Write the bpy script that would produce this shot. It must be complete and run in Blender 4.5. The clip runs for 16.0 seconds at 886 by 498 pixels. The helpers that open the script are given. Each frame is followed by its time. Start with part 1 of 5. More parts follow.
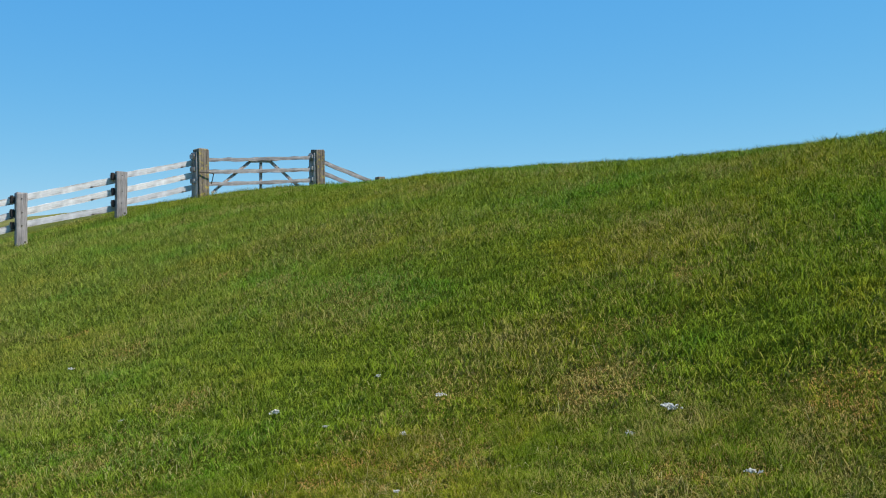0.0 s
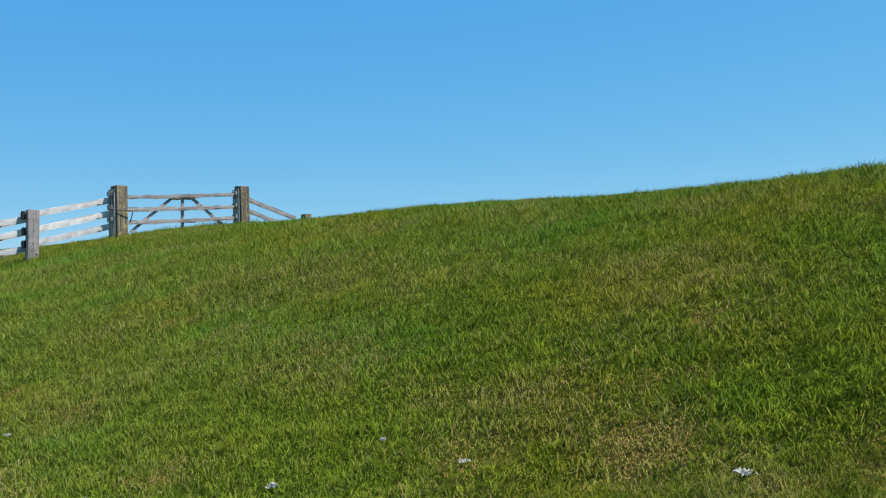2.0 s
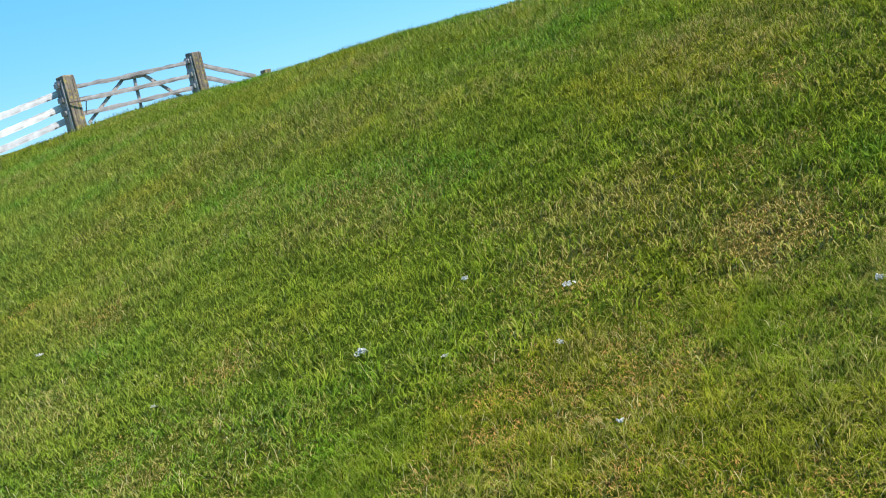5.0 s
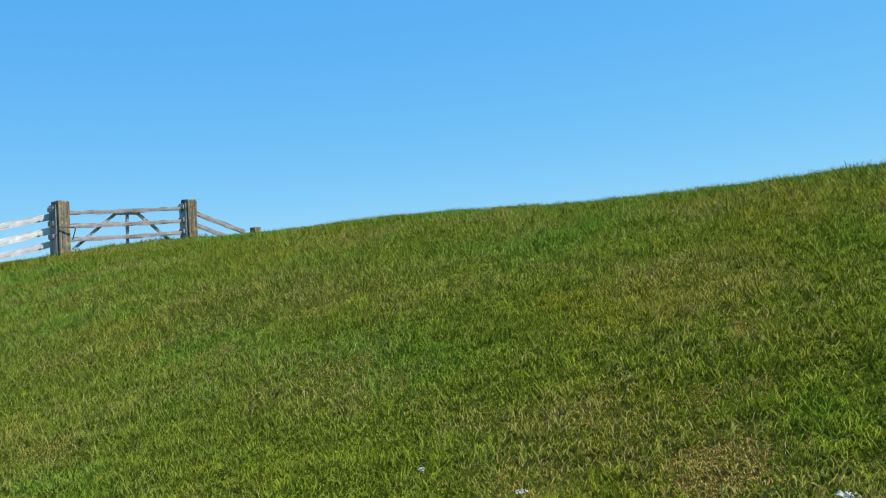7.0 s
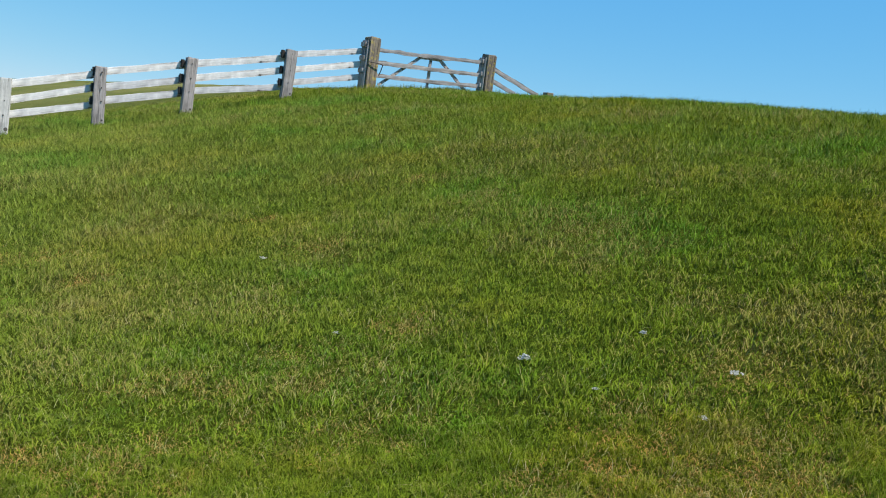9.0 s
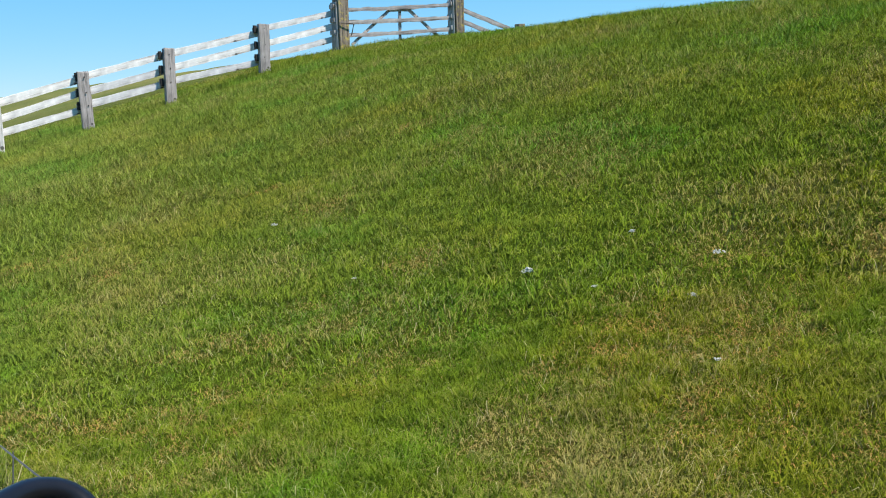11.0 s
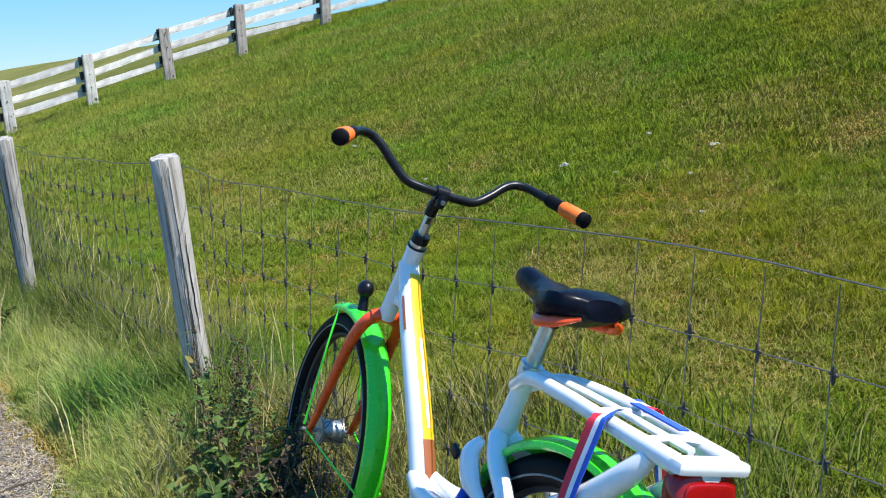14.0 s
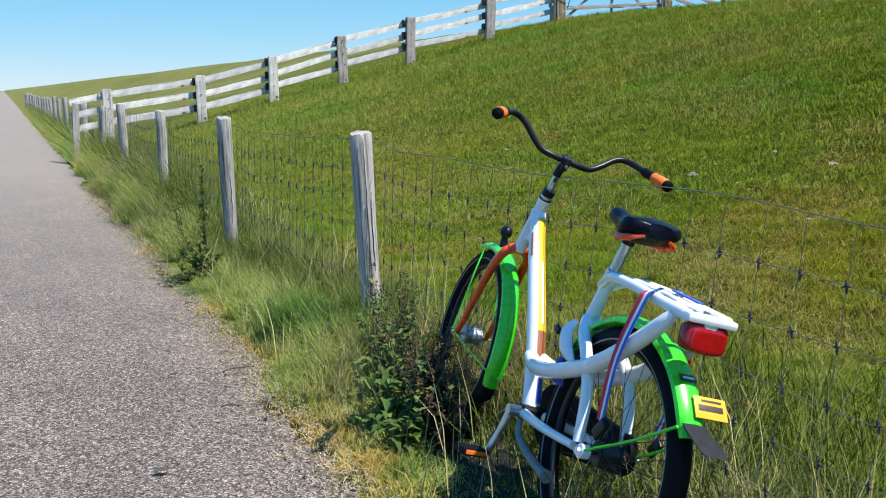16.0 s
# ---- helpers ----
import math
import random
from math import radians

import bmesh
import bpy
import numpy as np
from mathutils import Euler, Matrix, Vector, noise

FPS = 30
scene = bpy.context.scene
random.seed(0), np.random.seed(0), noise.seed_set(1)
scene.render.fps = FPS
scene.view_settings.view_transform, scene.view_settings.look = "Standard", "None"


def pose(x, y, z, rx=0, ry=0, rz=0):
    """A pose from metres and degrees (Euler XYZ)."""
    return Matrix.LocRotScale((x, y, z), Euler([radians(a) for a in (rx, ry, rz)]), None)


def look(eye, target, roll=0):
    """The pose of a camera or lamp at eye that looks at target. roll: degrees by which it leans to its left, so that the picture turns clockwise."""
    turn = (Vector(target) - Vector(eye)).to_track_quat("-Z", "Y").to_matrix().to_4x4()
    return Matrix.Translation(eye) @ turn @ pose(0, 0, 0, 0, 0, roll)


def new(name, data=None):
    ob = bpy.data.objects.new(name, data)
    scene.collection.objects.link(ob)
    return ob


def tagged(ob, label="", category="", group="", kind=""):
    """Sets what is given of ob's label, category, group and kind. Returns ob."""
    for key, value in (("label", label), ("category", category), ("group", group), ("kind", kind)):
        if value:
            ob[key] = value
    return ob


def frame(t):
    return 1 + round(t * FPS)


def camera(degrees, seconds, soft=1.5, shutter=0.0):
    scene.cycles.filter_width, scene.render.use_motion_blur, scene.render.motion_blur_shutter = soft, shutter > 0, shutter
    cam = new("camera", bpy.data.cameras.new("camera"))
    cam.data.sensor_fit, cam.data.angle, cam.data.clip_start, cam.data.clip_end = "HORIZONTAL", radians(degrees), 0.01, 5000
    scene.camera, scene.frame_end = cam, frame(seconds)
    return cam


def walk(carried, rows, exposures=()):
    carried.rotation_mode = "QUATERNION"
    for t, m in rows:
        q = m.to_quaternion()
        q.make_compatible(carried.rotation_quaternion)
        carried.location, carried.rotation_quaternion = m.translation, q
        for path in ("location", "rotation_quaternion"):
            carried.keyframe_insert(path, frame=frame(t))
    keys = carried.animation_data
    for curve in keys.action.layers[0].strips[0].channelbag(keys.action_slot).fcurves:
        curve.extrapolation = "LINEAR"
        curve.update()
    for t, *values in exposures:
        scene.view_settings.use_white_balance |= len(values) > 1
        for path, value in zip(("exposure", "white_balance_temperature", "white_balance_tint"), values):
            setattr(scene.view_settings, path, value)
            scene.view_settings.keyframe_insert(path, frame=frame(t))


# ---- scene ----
cam = camera(50.0, 16.0, 1.1)
PATH = [
    (0, (0.155, -3.366, 1.595), (1.516, -1.9, 1.599), -1.0),
    (0.5, (0.123, -3.09, 1.643), (1.555, -1.696, 1.714), -0.8),
    (1, (0.107, -2.898, 1.655), (1.585, -1.554, 1.751), -0.8),
    (1.5, (0.1, -2.713, 1.665), (1.6, -1.395, 1.763), -0.9),
    (2, (0.101, -2.513, 1.679), (1.605, -1.197, 1.753), -1.7),
    (2.5, (0.108, -2.332, 1.68), (1.607, -1.01, 1.712), -3.0),
    (3, (0.116, -2.14, 1.69), (1.606, -0.806, 1.673), -4.3),
    (3.5, (0.11, -1.906, 1.67), (1.593, -0.565, 1.604), -5.1),
    (3.7, (0.113, -1.839, 1.667), (1.59, -0.494, 1.571), -5.9),
    (5.8, (0.334, -1.672, 1.651), (1.86, -0.422, 1.324), -14.7),
    (6, (0.336, -1.669, 1.665), (1.915, -0.459, 1.458), -12.8),
    (6.5, (0.231, -1.742, 1.714), (1.866, -0.589, 1.744), -8.1),
    (7, (0.048, -1.792, 1.731), (1.647, -0.593, 1.82), -3.1),
    (7.5, (-0.086, -1.825, 1.737), (1.435, -0.528, 1.798), 1.1),
    (8, (-0.037, -1.84, 1.697), (1.373, -0.422, 1.663), 4.1),
    (8.5, (0.044, -1.896, 1.627), (1.321, -0.364, 1.482), 5.8),
    (9, (0.068, -2.002, 1.575), (1.255, -0.404, 1.391), 7.5),
    (9.5, (0.056, -2.069, 1.551), (1.239, -0.48, 1.274), 7.2),
    (9.7, (0.056, -2.097, 1.547), (1.246, -0.517, 1.245), 6.9),
    (11.8, (-0.413, -2.662, 1.553), (0.702, -1.024, 1.279), -7.1),
    (12, (-0.464, -2.741, 1.549), (0.63, -1.089, 1.277), -7.3),
    (12.5, (-0.66, -2.964, 1.508), (0.412, -1.298, 1.23), -6.5),
    (13, (-0.828, -3.16, 1.45), (0.241, -1.498, 1.142), -5.4),
    (13.5, (-0.941, -3.398, 1.428), (0.119, -1.739, 1.077), -4.9),
    (14, (-1.128, -3.578, 1.386), (-0.051, -1.936, 1.006), -3.6),
    (14.5, (-1.264, -3.789, 1.353), (-0.206, -2.136, 0.968), -2.9),
    (15, (-1.36, -4.046, 1.338), (-0.366, -2.351, 0.967), -2.6),
    (15.5, (-1.494, -4.275, 1.319), (-0.575, -2.534, 0.968), -1.2),
    (16, (-1.6, -4.452, 1.327), (-0.783, -2.658, 0.992), -0.4),
]
walk(cam, [(t, look(eye, target, roll)) for t, eye, target, roll in PATH], [(0, 0.52), (3.5, 0.55), (3.9, 0.65), (5.8, 1.2), (6, 1.17), (6.5, 0.9), (7, 0.7), (7.5, 0.55), (9, 0.57), (9.7, 0.6), (11.8, 0.87), (14, 0.86), (15, 0.81), (16, 0.70)])

# ---- daylight ----
SUN_EL, SUN_AZ = radians(60), radians(138)
world = bpy.data.worlds.new("sky")
scene.world = world
world.use_nodes = True
wn = world.node_tree
sky = wn.nodes.new("ShaderNodeTexSky")
sky.sky_type = "NISHITA"
sky.sun_disc = False
sky.sun_elevation, sky.sun_rotation = SUN_EL, SUN_AZ
sky.air_density, sky.dust_density, sky.ozone_density = 0.65, 0.0, 1.6
wn.nodes["Background"].inputs["Strength"].default_value = 0.105
deep = wn.nodes.new("ShaderNodeHueSaturation")
deep.inputs["Saturation"].default_value, deep.inputs["Hue"].default_value = 1.15, 0.5
wn.links.new(sky.outputs["Color"], deep.inputs["Color"])
tint = wn.nodes.new("ShaderNodeMix")
tint.data_type, tint.blend_type = "RGBA", "MULTIPLY"
tint.inputs[0].default_value = 1.0
tint.inputs[7].default_value = (0.58, 0.97, 1.15, 1)
wn.links.new(deep.outputs["Color"], tint.inputs[6])
# a power curve on each channel evens the sky's blue from the horizon up
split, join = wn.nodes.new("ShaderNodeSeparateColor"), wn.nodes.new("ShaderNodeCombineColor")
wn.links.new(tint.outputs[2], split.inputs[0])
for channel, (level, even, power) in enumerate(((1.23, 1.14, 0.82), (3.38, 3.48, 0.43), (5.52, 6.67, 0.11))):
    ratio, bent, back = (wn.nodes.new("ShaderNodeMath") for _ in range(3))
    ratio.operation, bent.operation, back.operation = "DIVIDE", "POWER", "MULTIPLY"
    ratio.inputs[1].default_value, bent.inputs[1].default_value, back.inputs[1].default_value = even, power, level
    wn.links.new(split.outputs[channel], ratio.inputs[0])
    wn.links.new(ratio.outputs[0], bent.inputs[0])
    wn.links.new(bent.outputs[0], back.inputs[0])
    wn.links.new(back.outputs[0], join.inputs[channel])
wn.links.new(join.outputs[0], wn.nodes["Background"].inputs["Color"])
to_sun = Vector((math.sin(SUN_AZ) * math.cos(SUN_EL), math.cos(SUN_AZ) * math.cos(SUN_EL), math.sin(SUN_EL)))
sun = new("sun", bpy.data.lights.new("sun", "SUN"))
sun.data.energy, sun.data.angle, sun.data.color = 4.8, radians(0.55), (1.0, 0.95, 0.87)
sun.matrix_world = look(to_sun * 50, (0, 0, 0))


# ---- materials ----
def material(name):
    m = bpy.data.materials.new(name)
    m.use_nodes = True
    return m, m.node_tree, m.node_tree.nodes["Principled BSDF"]


def ramp(nt, source, stops):
    r = nt.nodes.new("ShaderNodeValToRGB")
    el = r.color_ramp.elements
    while len(el) < len(stops):
        el.new(0.5)
    for e, (p, c) in zip(el, stops):
        e.position, e.color = p, (*c, 1)
    nt.links.new(source, r.inputs[0])
    return r.outputs[0]


def noise_tex(nt, scale, detail=4, rough=0.55, stretch=None):
    co = nt.nodes.new("ShaderNodeTexCoord").outputs["Object"]
    if stretch:
        mp = nt.nodes.new("ShaderNodeMapping")
        mp.inputs["Scale"].default_value = stretch
        nt.links.new(co, mp.inputs[0])
        co = mp.outputs[0]
    n = nt.nodes.new("ShaderNodeTexNoise")
    n.inputs["Scale"].default_value, n.inputs["Detail"].default_value, n.inputs["Roughness"].default_value = scale, detail, rough
    nt.links.new(co, n.inputs["Vector"])
    return n.outputs["Fac"]


def mix(nt, fac, a, b, mode="MIX"):
    m = nt.nodes.new("ShaderNodeMix")
    m.data_type, m.blend_type = "RGBA", mode
    for sock, val in ((m.inputs[0], fac), (m.inputs[6], a), (m.inputs[7], b)):
        if isinstance(val, (int, float)):
            sock.default_value = val
        elif isinstance(val, tuple):
            sock.default_value = (*val, 1)
        else:
            nt.links.new(val, sock)
    return m.outputs[2]


def bump(nt, bsdf, source, strength, distance=0.01):
    b = nt.nodes.new("ShaderNodeBump")
    b.inputs["Strength"].default_value, b.inputs["Distance"].default_value = strength, distance
    nt.links.new(source, b.inputs["Height"])
    nt.links.new(b.outputs[0], bsdf.inputs["Normal"])


def grass_material(name, fresh, dark, straw, dry_share, gloss=0.6, through_light=0.12, upright=0.6, lea=0.0):
    """Blades: each its own tint, in patches of lush, plain and dry sward; upright: how far shading normals are turned
    upwards.
    """
    m, nt, b = material(name)
    geo = nt.nodes.new("ShaderNodeNewGeometry")
    rnd = geo.outputs["Random Per Island"]
    each = ramp(nt, rnd, [(0.0, dark), (0.35, fresh), (0.80, tuple(c * 1.22 for c in fresh)), (1.0, tuple(0.6 * a + 0.4 * c for a, c in zip(fresh, straw)))])
    lush = ramp(nt, noise_tex(nt, 0.55, 4, 0.6), [(0.36, (0.70, 1.06, 0.95)), (0.46, (0.96, 1.0, 1.0)), (0.54, (1.0, 1.0, 1.0)), (0.64, (1.28, 1.02, 1.0))])
    col = mix(nt, 1.0, each, lush, "MULTIPLY")
    tuft = ramp(nt, noise_tex(nt, 5.5, 6, 0.7), [(0.36, (0.52, 0.62, 0.52)), (0.50, (0.95, 0.96, 0.95)), (0.64, (1.26, 1.18, 1.1))])
    col = mix(nt, 1.0, col, tuft, "MULTIPLY")
    dry = noise_tex(nt, 0.75, 5, 0.65)
    add = nt.nodes.new("ShaderNodeMath")
    add.operation = "MULTIPLY_ADD"
    nt.links.new(rnd, add.inputs[0])
    add.inputs[1].default_value = 0.35
    nt.links.new(dry, add.inputs[2])
    amount = ramp(nt, add.outputs[0], [(dry_share, (0, 0, 0)), (dry_share + 0.16, (0.85, 0.85, 0.85))])
    col = mix(nt, amount, col, straw)
    if lea:
        # the sward turns paler low on the slope, towards the plank fence
        spot = nt.nodes.new("ShaderNodeSeparateXYZ")
        nt.links.new(nt.nodes.new("ShaderNodeTexCoord").outputs["Object"], spot.inputs[0])
        reach, foot = (nt.nodes.new("ShaderNodeMapRange") for _ in range(2))
        both, uneven = (nt.nodes.new("ShaderNodeMath") for _ in range(2))
        reach.inputs[1].default_value, reach.inputs[2].default_value, reach.inputs[4].default_value = 0.5, 9.0, lea
        foot.inputs[1].default_value, foot.inputs[2].default_value = 9.5, 2.5
        nt.links.new(spot.outputs["Y"], reach.inputs[0])
        nt.links.new(spot.outputs["X"], foot.inputs[0])
        both.operation = uneven.operation = "MULTIPLY"
        nt.links.new(reach.outputs[0], both.inputs[0])
        nt.links.new(foot.outputs[0], both.inputs[1])
        nt.links.new(both.outputs[0], uneven.inputs[0])
        nt.links.new(ramp(nt, noise_tex(nt, 1.1, 5, 0.6), [(0.35, (0.5, 0.5, 0.5)), (0.6, (1, 1, 1))]), uneven.inputs[1])
        col = mix(nt, uneven.outputs[0], col, (0.225, 0.245, 0.062))
    nt.links.new(col, b.inputs["Base Color"])
    b.inputs["Roughness"].default_value = gloss
    b.inputs["Specular IOR Level"].default_value = 0.02
    flat, lift, level = (nt.nodes.new("ShaderNodeVectorMath") for _ in range(3))
    flat.operation, lift.operation, level.operation = "SCALE", "ADD", "NORMALIZE"
    flat.inputs[3].default_value = 1 - upright
    nt.links.new(geo.outputs["Normal"], flat.inputs[0])
    nt.links.new(flat.outputs[0], lift.inputs[0])
    lift.inputs[1].default_value = (-0.1 * upright, 0, upright)
    nt.links.new(lift.outputs[0], level.inputs[0])
    nt.links.new(level.outputs[0], b.inputs["Normal"])
    tr = nt.nodes.new("ShaderNodeBsdfTranslucent")
    nt.links.new(col, tr.inputs["Color"])
    ms = nt.nodes.new("ShaderNodeMixShader")
    ms.inputs[0].default_value = through_light
    nt.links.new(b.outputs[0], ms.inputs[1])
    nt.links.new(tr.outputs[0], ms.inputs[2])
    nt.links.new(ms.outputs[0], nt.nodes["Material Output"].inputs["Surface"])
    return m


FRESH, DARK, STRAW = (0.127, 0.180, 0.011), (0.058, 0.089, 0.006), (0.28, 0.228, 0.072)
m_grass = grass_material("grazed_grass", FRESH, DARK, STRAW, 0.75, 0.7, 0.10, 0.58, 0.55)
m_thatch = grass_material("dry_thatch", (0.265, 0.19, 0.055), (0.12, 0.086, 0.024), (0.36, 0.28, 0.10), 0.80)
m_verge = grass_material("verge_grass", (0.325, 0.365, 0.092), (0.20, 0.24, 0.05), (0.46, 0.40, 0.22), 0.70, 0.6, 0.32, 0.62)
# darker than the verge: shade between the rough blades is put into the colour
m_rough_shade = grass_material("rough_grass", (0.095, 0.128, 0.022), (0.036, 0.052, 0.008), (0.28, 0.24, 0.11), 0.74, 0.6, 0.12, 0.42)
m_lush_shade = grass_material("lush_shade_grass", (0.125, 0.205, 0.036), (0.05, 0.095, 0.016), (0.32, 0.28, 0.12), 0.80)


def ground_material():
    m, nt, b = material("turf")
    fine = noise_tex(nt, 38, 6, 0.7)
    col = ramp(nt, fine, [(0.3, (0.034, 0.047, 0.004)), (0.5, (0.060, 0.084, 0.006)), (0.72, (0.088, 0.114, 0.011))])
    dry = ramp(nt, noise_tex(nt, 0.75, 5, 0.65), [(0.5, (0, 0, 0)), (0.72, (0.7, 0.7, 0.7))])
    col = mix(nt, dry, col, (0.098, 0.076, 0.018))
    patch = ramp(nt, noise_tex(nt, 0.42, 4, 0.6), [(0.38, (0.86, 0.92, 0.85)), (0.62, (1.08, 1.02, 1.0))])
    col = mix(nt, 1.0, col, patch, "MULTIPLY")
    sep = nt.nodes.new("ShaderNodeSeparateXYZ")
    nt.links.new(nt.nodes.new("ShaderNodeTexCoord").outputs["Object"], sep.inputs[0])
    hay = nt.nodes.new("ShaderNodeMapRange")
    hay.inputs[1].default_value, hay.inputs[2].default_value, hay.inputs[4].default_value = 14.0, 24.0, 0.8
    nt.links.new(sep.outputs["Y"], hay.inputs[0])
    far = ramp(nt, noise_tex(nt, 0.25, 6, 0.7), [(0.35, (0.13, 0.145, 0.040)), (0.65, (0.25, 0.225, 0.080))])
    col = mix(nt, hay.outputs[0], col, far)
    nt.links.new(col, b.inputs["Base Color"])
    b.inputs["Roughness"].default_value = 0.95
    b.inputs["Specular IOR Level"].default_value = 0.03
    bump(nt, b, fine, 0.9, 0.05)
    return m


def road_material():
    """Old asphalt worn down to its chippings: each chip its own grey, paler towards the far end."""
    m, nt, b = material("old_asphalt")
    place = nt.nodes.new("ShaderNodeTexCoord").outputs["Object"]
    vor = nt.nodes.new("ShaderNodeTexVoronoi")
    vor.inputs["Scale"].default_value = 135
    nt.links.new(place, vor.inputs["Vector"])
    one = nt.nodes.new("ShaderNodeSeparateColor")
    nt.links.new(vor.outputs["Color"], one.inputs[0])
    chip = ramp(nt, one.outputs[0], [(0.0, (0.045, 0.039, 0.035)), (0.45, (0.155, 0.135, 0.120)), (0.80, (0.275, 0.240, 0.212)), (1.0, (0.46, 0.412, 0.365))])
    tar = ramp(nt, vor.outputs["Distance"], [(0.35, (1, 1, 1)), (0.75, (0.45, 0.43, 0.42))])
    col = mix(nt, 1.0, chip, tar, "MULTIPLY")
    grit = noise_tex(nt, 55, 6, 0.85, (1.0, 0.6, 1.0))
    col = mix(nt, 1.0, col, ramp(nt, grit, [(0.40, (0.55, 0.54, 0.53)), (0.60, (1.45, 1.42, 1.38))]), "MULTIPLY")
    wear = ramp(nt, noise_tex(nt, 1.3, 5, 0.6), [(0.35, (0.84, 0.80, 0.77)), (0.65, (1.14, 1.05, 0.99))])
    col = mix(nt, 1.0, col, wear, "MULTIPLY")
    b.inputs["Roughness"].default_value = 0.9
    bump(nt, b, vor.outputs["Distance"], 0.8, 0.005)
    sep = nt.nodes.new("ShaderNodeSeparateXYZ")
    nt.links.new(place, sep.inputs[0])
    far_pale = nt.nodes.new("ShaderNodeMapRange")
    far_pale.inputs[1].default_value, far_pale.inputs[2].default_value, far_pale.inputs[4].default_value = 0.0, 12.0, 0.45
    nt.links.new(sep.outputs["Y"], far_pale.inputs[0])
    nt.links.new(mix(nt, far_pale.outputs[0], col, (0.34, 0.30, 0.25)), b.inputs["Base Color"])
    return m


def wood_material(name, pale, mid, deep, lichen=0.0, grain=(1, 1, 0.06), scale=26, knots=0.0):
    """Weathered wood, its grain along the stretched axis, with dark knots and rot spots."""
    m, nt, b = material(name)
    g = noise_tex(nt, scale, 6, 0.65, grain)
    col = ramp(nt, g, [(0.36, deep), (0.47, mid), (0.66, pale)])
    blot = ramp(nt, noise_tex(nt, 5, 4, 0.6), [(0.35, (0.72, 0.72, 0.72)), (0.7, (1.12, 1.12, 1.12))])
    col = mix(nt, 1.0, col, blot, "MULTIPLY")
    if lichen:
        lich = ramp(nt, noise_tex(nt, 9, 5, 0.7), [(0.62 - lichen, (0, 0, 0)), (0.72 - lichen, (0.8, 0.8, 0.8))])
        col = mix(nt, lich, col, (0.42, 0.33, 0.07))
    if knots:
        spot = nt.nodes.new("ShaderNodeTexVoronoi")
        spot.inputs["Scale"].default_value = 5.0
        nt.links.new(nt.nodes.new("ShaderNodeTexCoord").outputs["Object"], spot.inputs["Vector"])
        dark = ramp(nt, spot.outputs["Distance"], [(knots, (0.85, 0.85, 0.85)), (knots + 0.05, (0, 0, 0))])
        col = mix(nt, dark, col, (0.05, 0.042, 0.035))
    info = nt.nodes.new("ShaderNodeObjectInfo")
    tint = ramp(nt, info.outputs["Random"], [(0.0, (0.82, 0.82, 0.84)), (1.0, (1.1, 1.08, 1.05))])
    col = mix(nt, 1.0, col, tint, "MULTIPLY")
    nt.links.new(col, b.inputs["Base Color"])
    b.inputs["Roughness"].default_value = 0.85
    b.inputs["Specular IOR Level"].default_value = 0.2
    bump(nt, b, g, 1.0, 0.010)
    return m


def plain_material(name, color, rough=0.4, metal=0.0, coat=0.0, dirt=0.12, scale=22):
    m, nt, b = material(name)
    n = noise_tex(nt, scale, 5, 0.6)
    col = ramp(nt, n, [(0.3, tuple(c * (1 - dirt) for c in color)), (0.7, tuple(min(1, c * (1 + 0.4 * dirt)) for c in color))])
    nt.links.new(col, b.inputs["Base Color"])
    rg = nt.nodes.new("ShaderNodeMapRange")
    rg.inputs[3].default_value, rg.inputs[4].default_value = max(0.03, rough - 0.08), min(1, rough + 0.12)
    nt.links.new(n, rg.inputs[0])
    nt.links.new(rg.outputs[0], b.inputs["Roughness"])
    b.inputs["Metallic"].default_value, b.inputs["Coat Weight"].default_value = metal, coat
    b.inputs["Coat Roughness"].default_value = 0.085
    return m


m_ground = ground_material()
m_road = road_material()
m_post = wood_material("grey_post_wood", (0.47, 0.45, 0.43), (0.385, 0.365, 0.345), (0.19, 0.175, 0.16), 0, (1, 1, 0.04), 52)
m_rail = wood_material("silvered_rail_wood", (0.80, 0.78, 0.76), (0.68, 0.66, 0.64), (0.30, 0.27, 0.24), 0, (0.05, 1, 1), 22, 0.17)
m_gate = wood_material("gate_rail_wood", (0.46, 0.43, 0.41), (0.34, 0.31, 0.29), (0.10, 0.09, 0.08), 0, (0.05, 1, 1), 26, 0.15)
m_wpost = wood_material("pale_fence_post_wood", (0.66, 0.64, 0.61), (0.54, 0.52, 0.49), (0.20, 0.18, 0.16), 0, (1, 1, 0.05), 30, 0.13)
m_fpost = wood_material("fence_post_wood", (0.54, 0.48, 0.44), (0.37, 0.33, 0.30), (0.09, 0.08, 0.07), 0.0, (1, 1, 0.06), 26, 0.08)
m_gpost = wood_material("gate_post_wood", (0.30, 0.25, 0.19), (0.17, 0.14, 0.11), (0.05, 0.045, 0.04), 0.10)
m_end_shade = wood_material("rail_end_shade_wood", (0.05, 0.044, 0.04), (0.03, 0.026, 0.024), (0.012, 0.010, 0.009))
m_crack = plain_material("crack_dark", (0.03, 0.026, 0.022), 0.95)
m_wire = plain_material("galvanised_wire", (0.135, 0.13, 0.12), 0.55, 0.2, 0, 0.35, 60)
m_knot = plain_material("wire_knot", (0.055, 0.05, 0.045), 0.7, 0.1)
m_rust = plain_material("dark_iron", (0.07, 0.06, 0.055), 0.6, 0.7)


# ---- building helpers ----
def mesh_of(name, bm, mat, smooth=False):
    me = bpy.data.meshes.new(name)
    bm.normal_update()
    bm.to_mesh(me)
    bm.free()
    me.materials.append(mat)
    if smooth:
        me.polygons.foreach_set("use_smooth", [True] * len(me.polygons))
        me.set_sharp_from_angle(angle=radians(45))
    return me


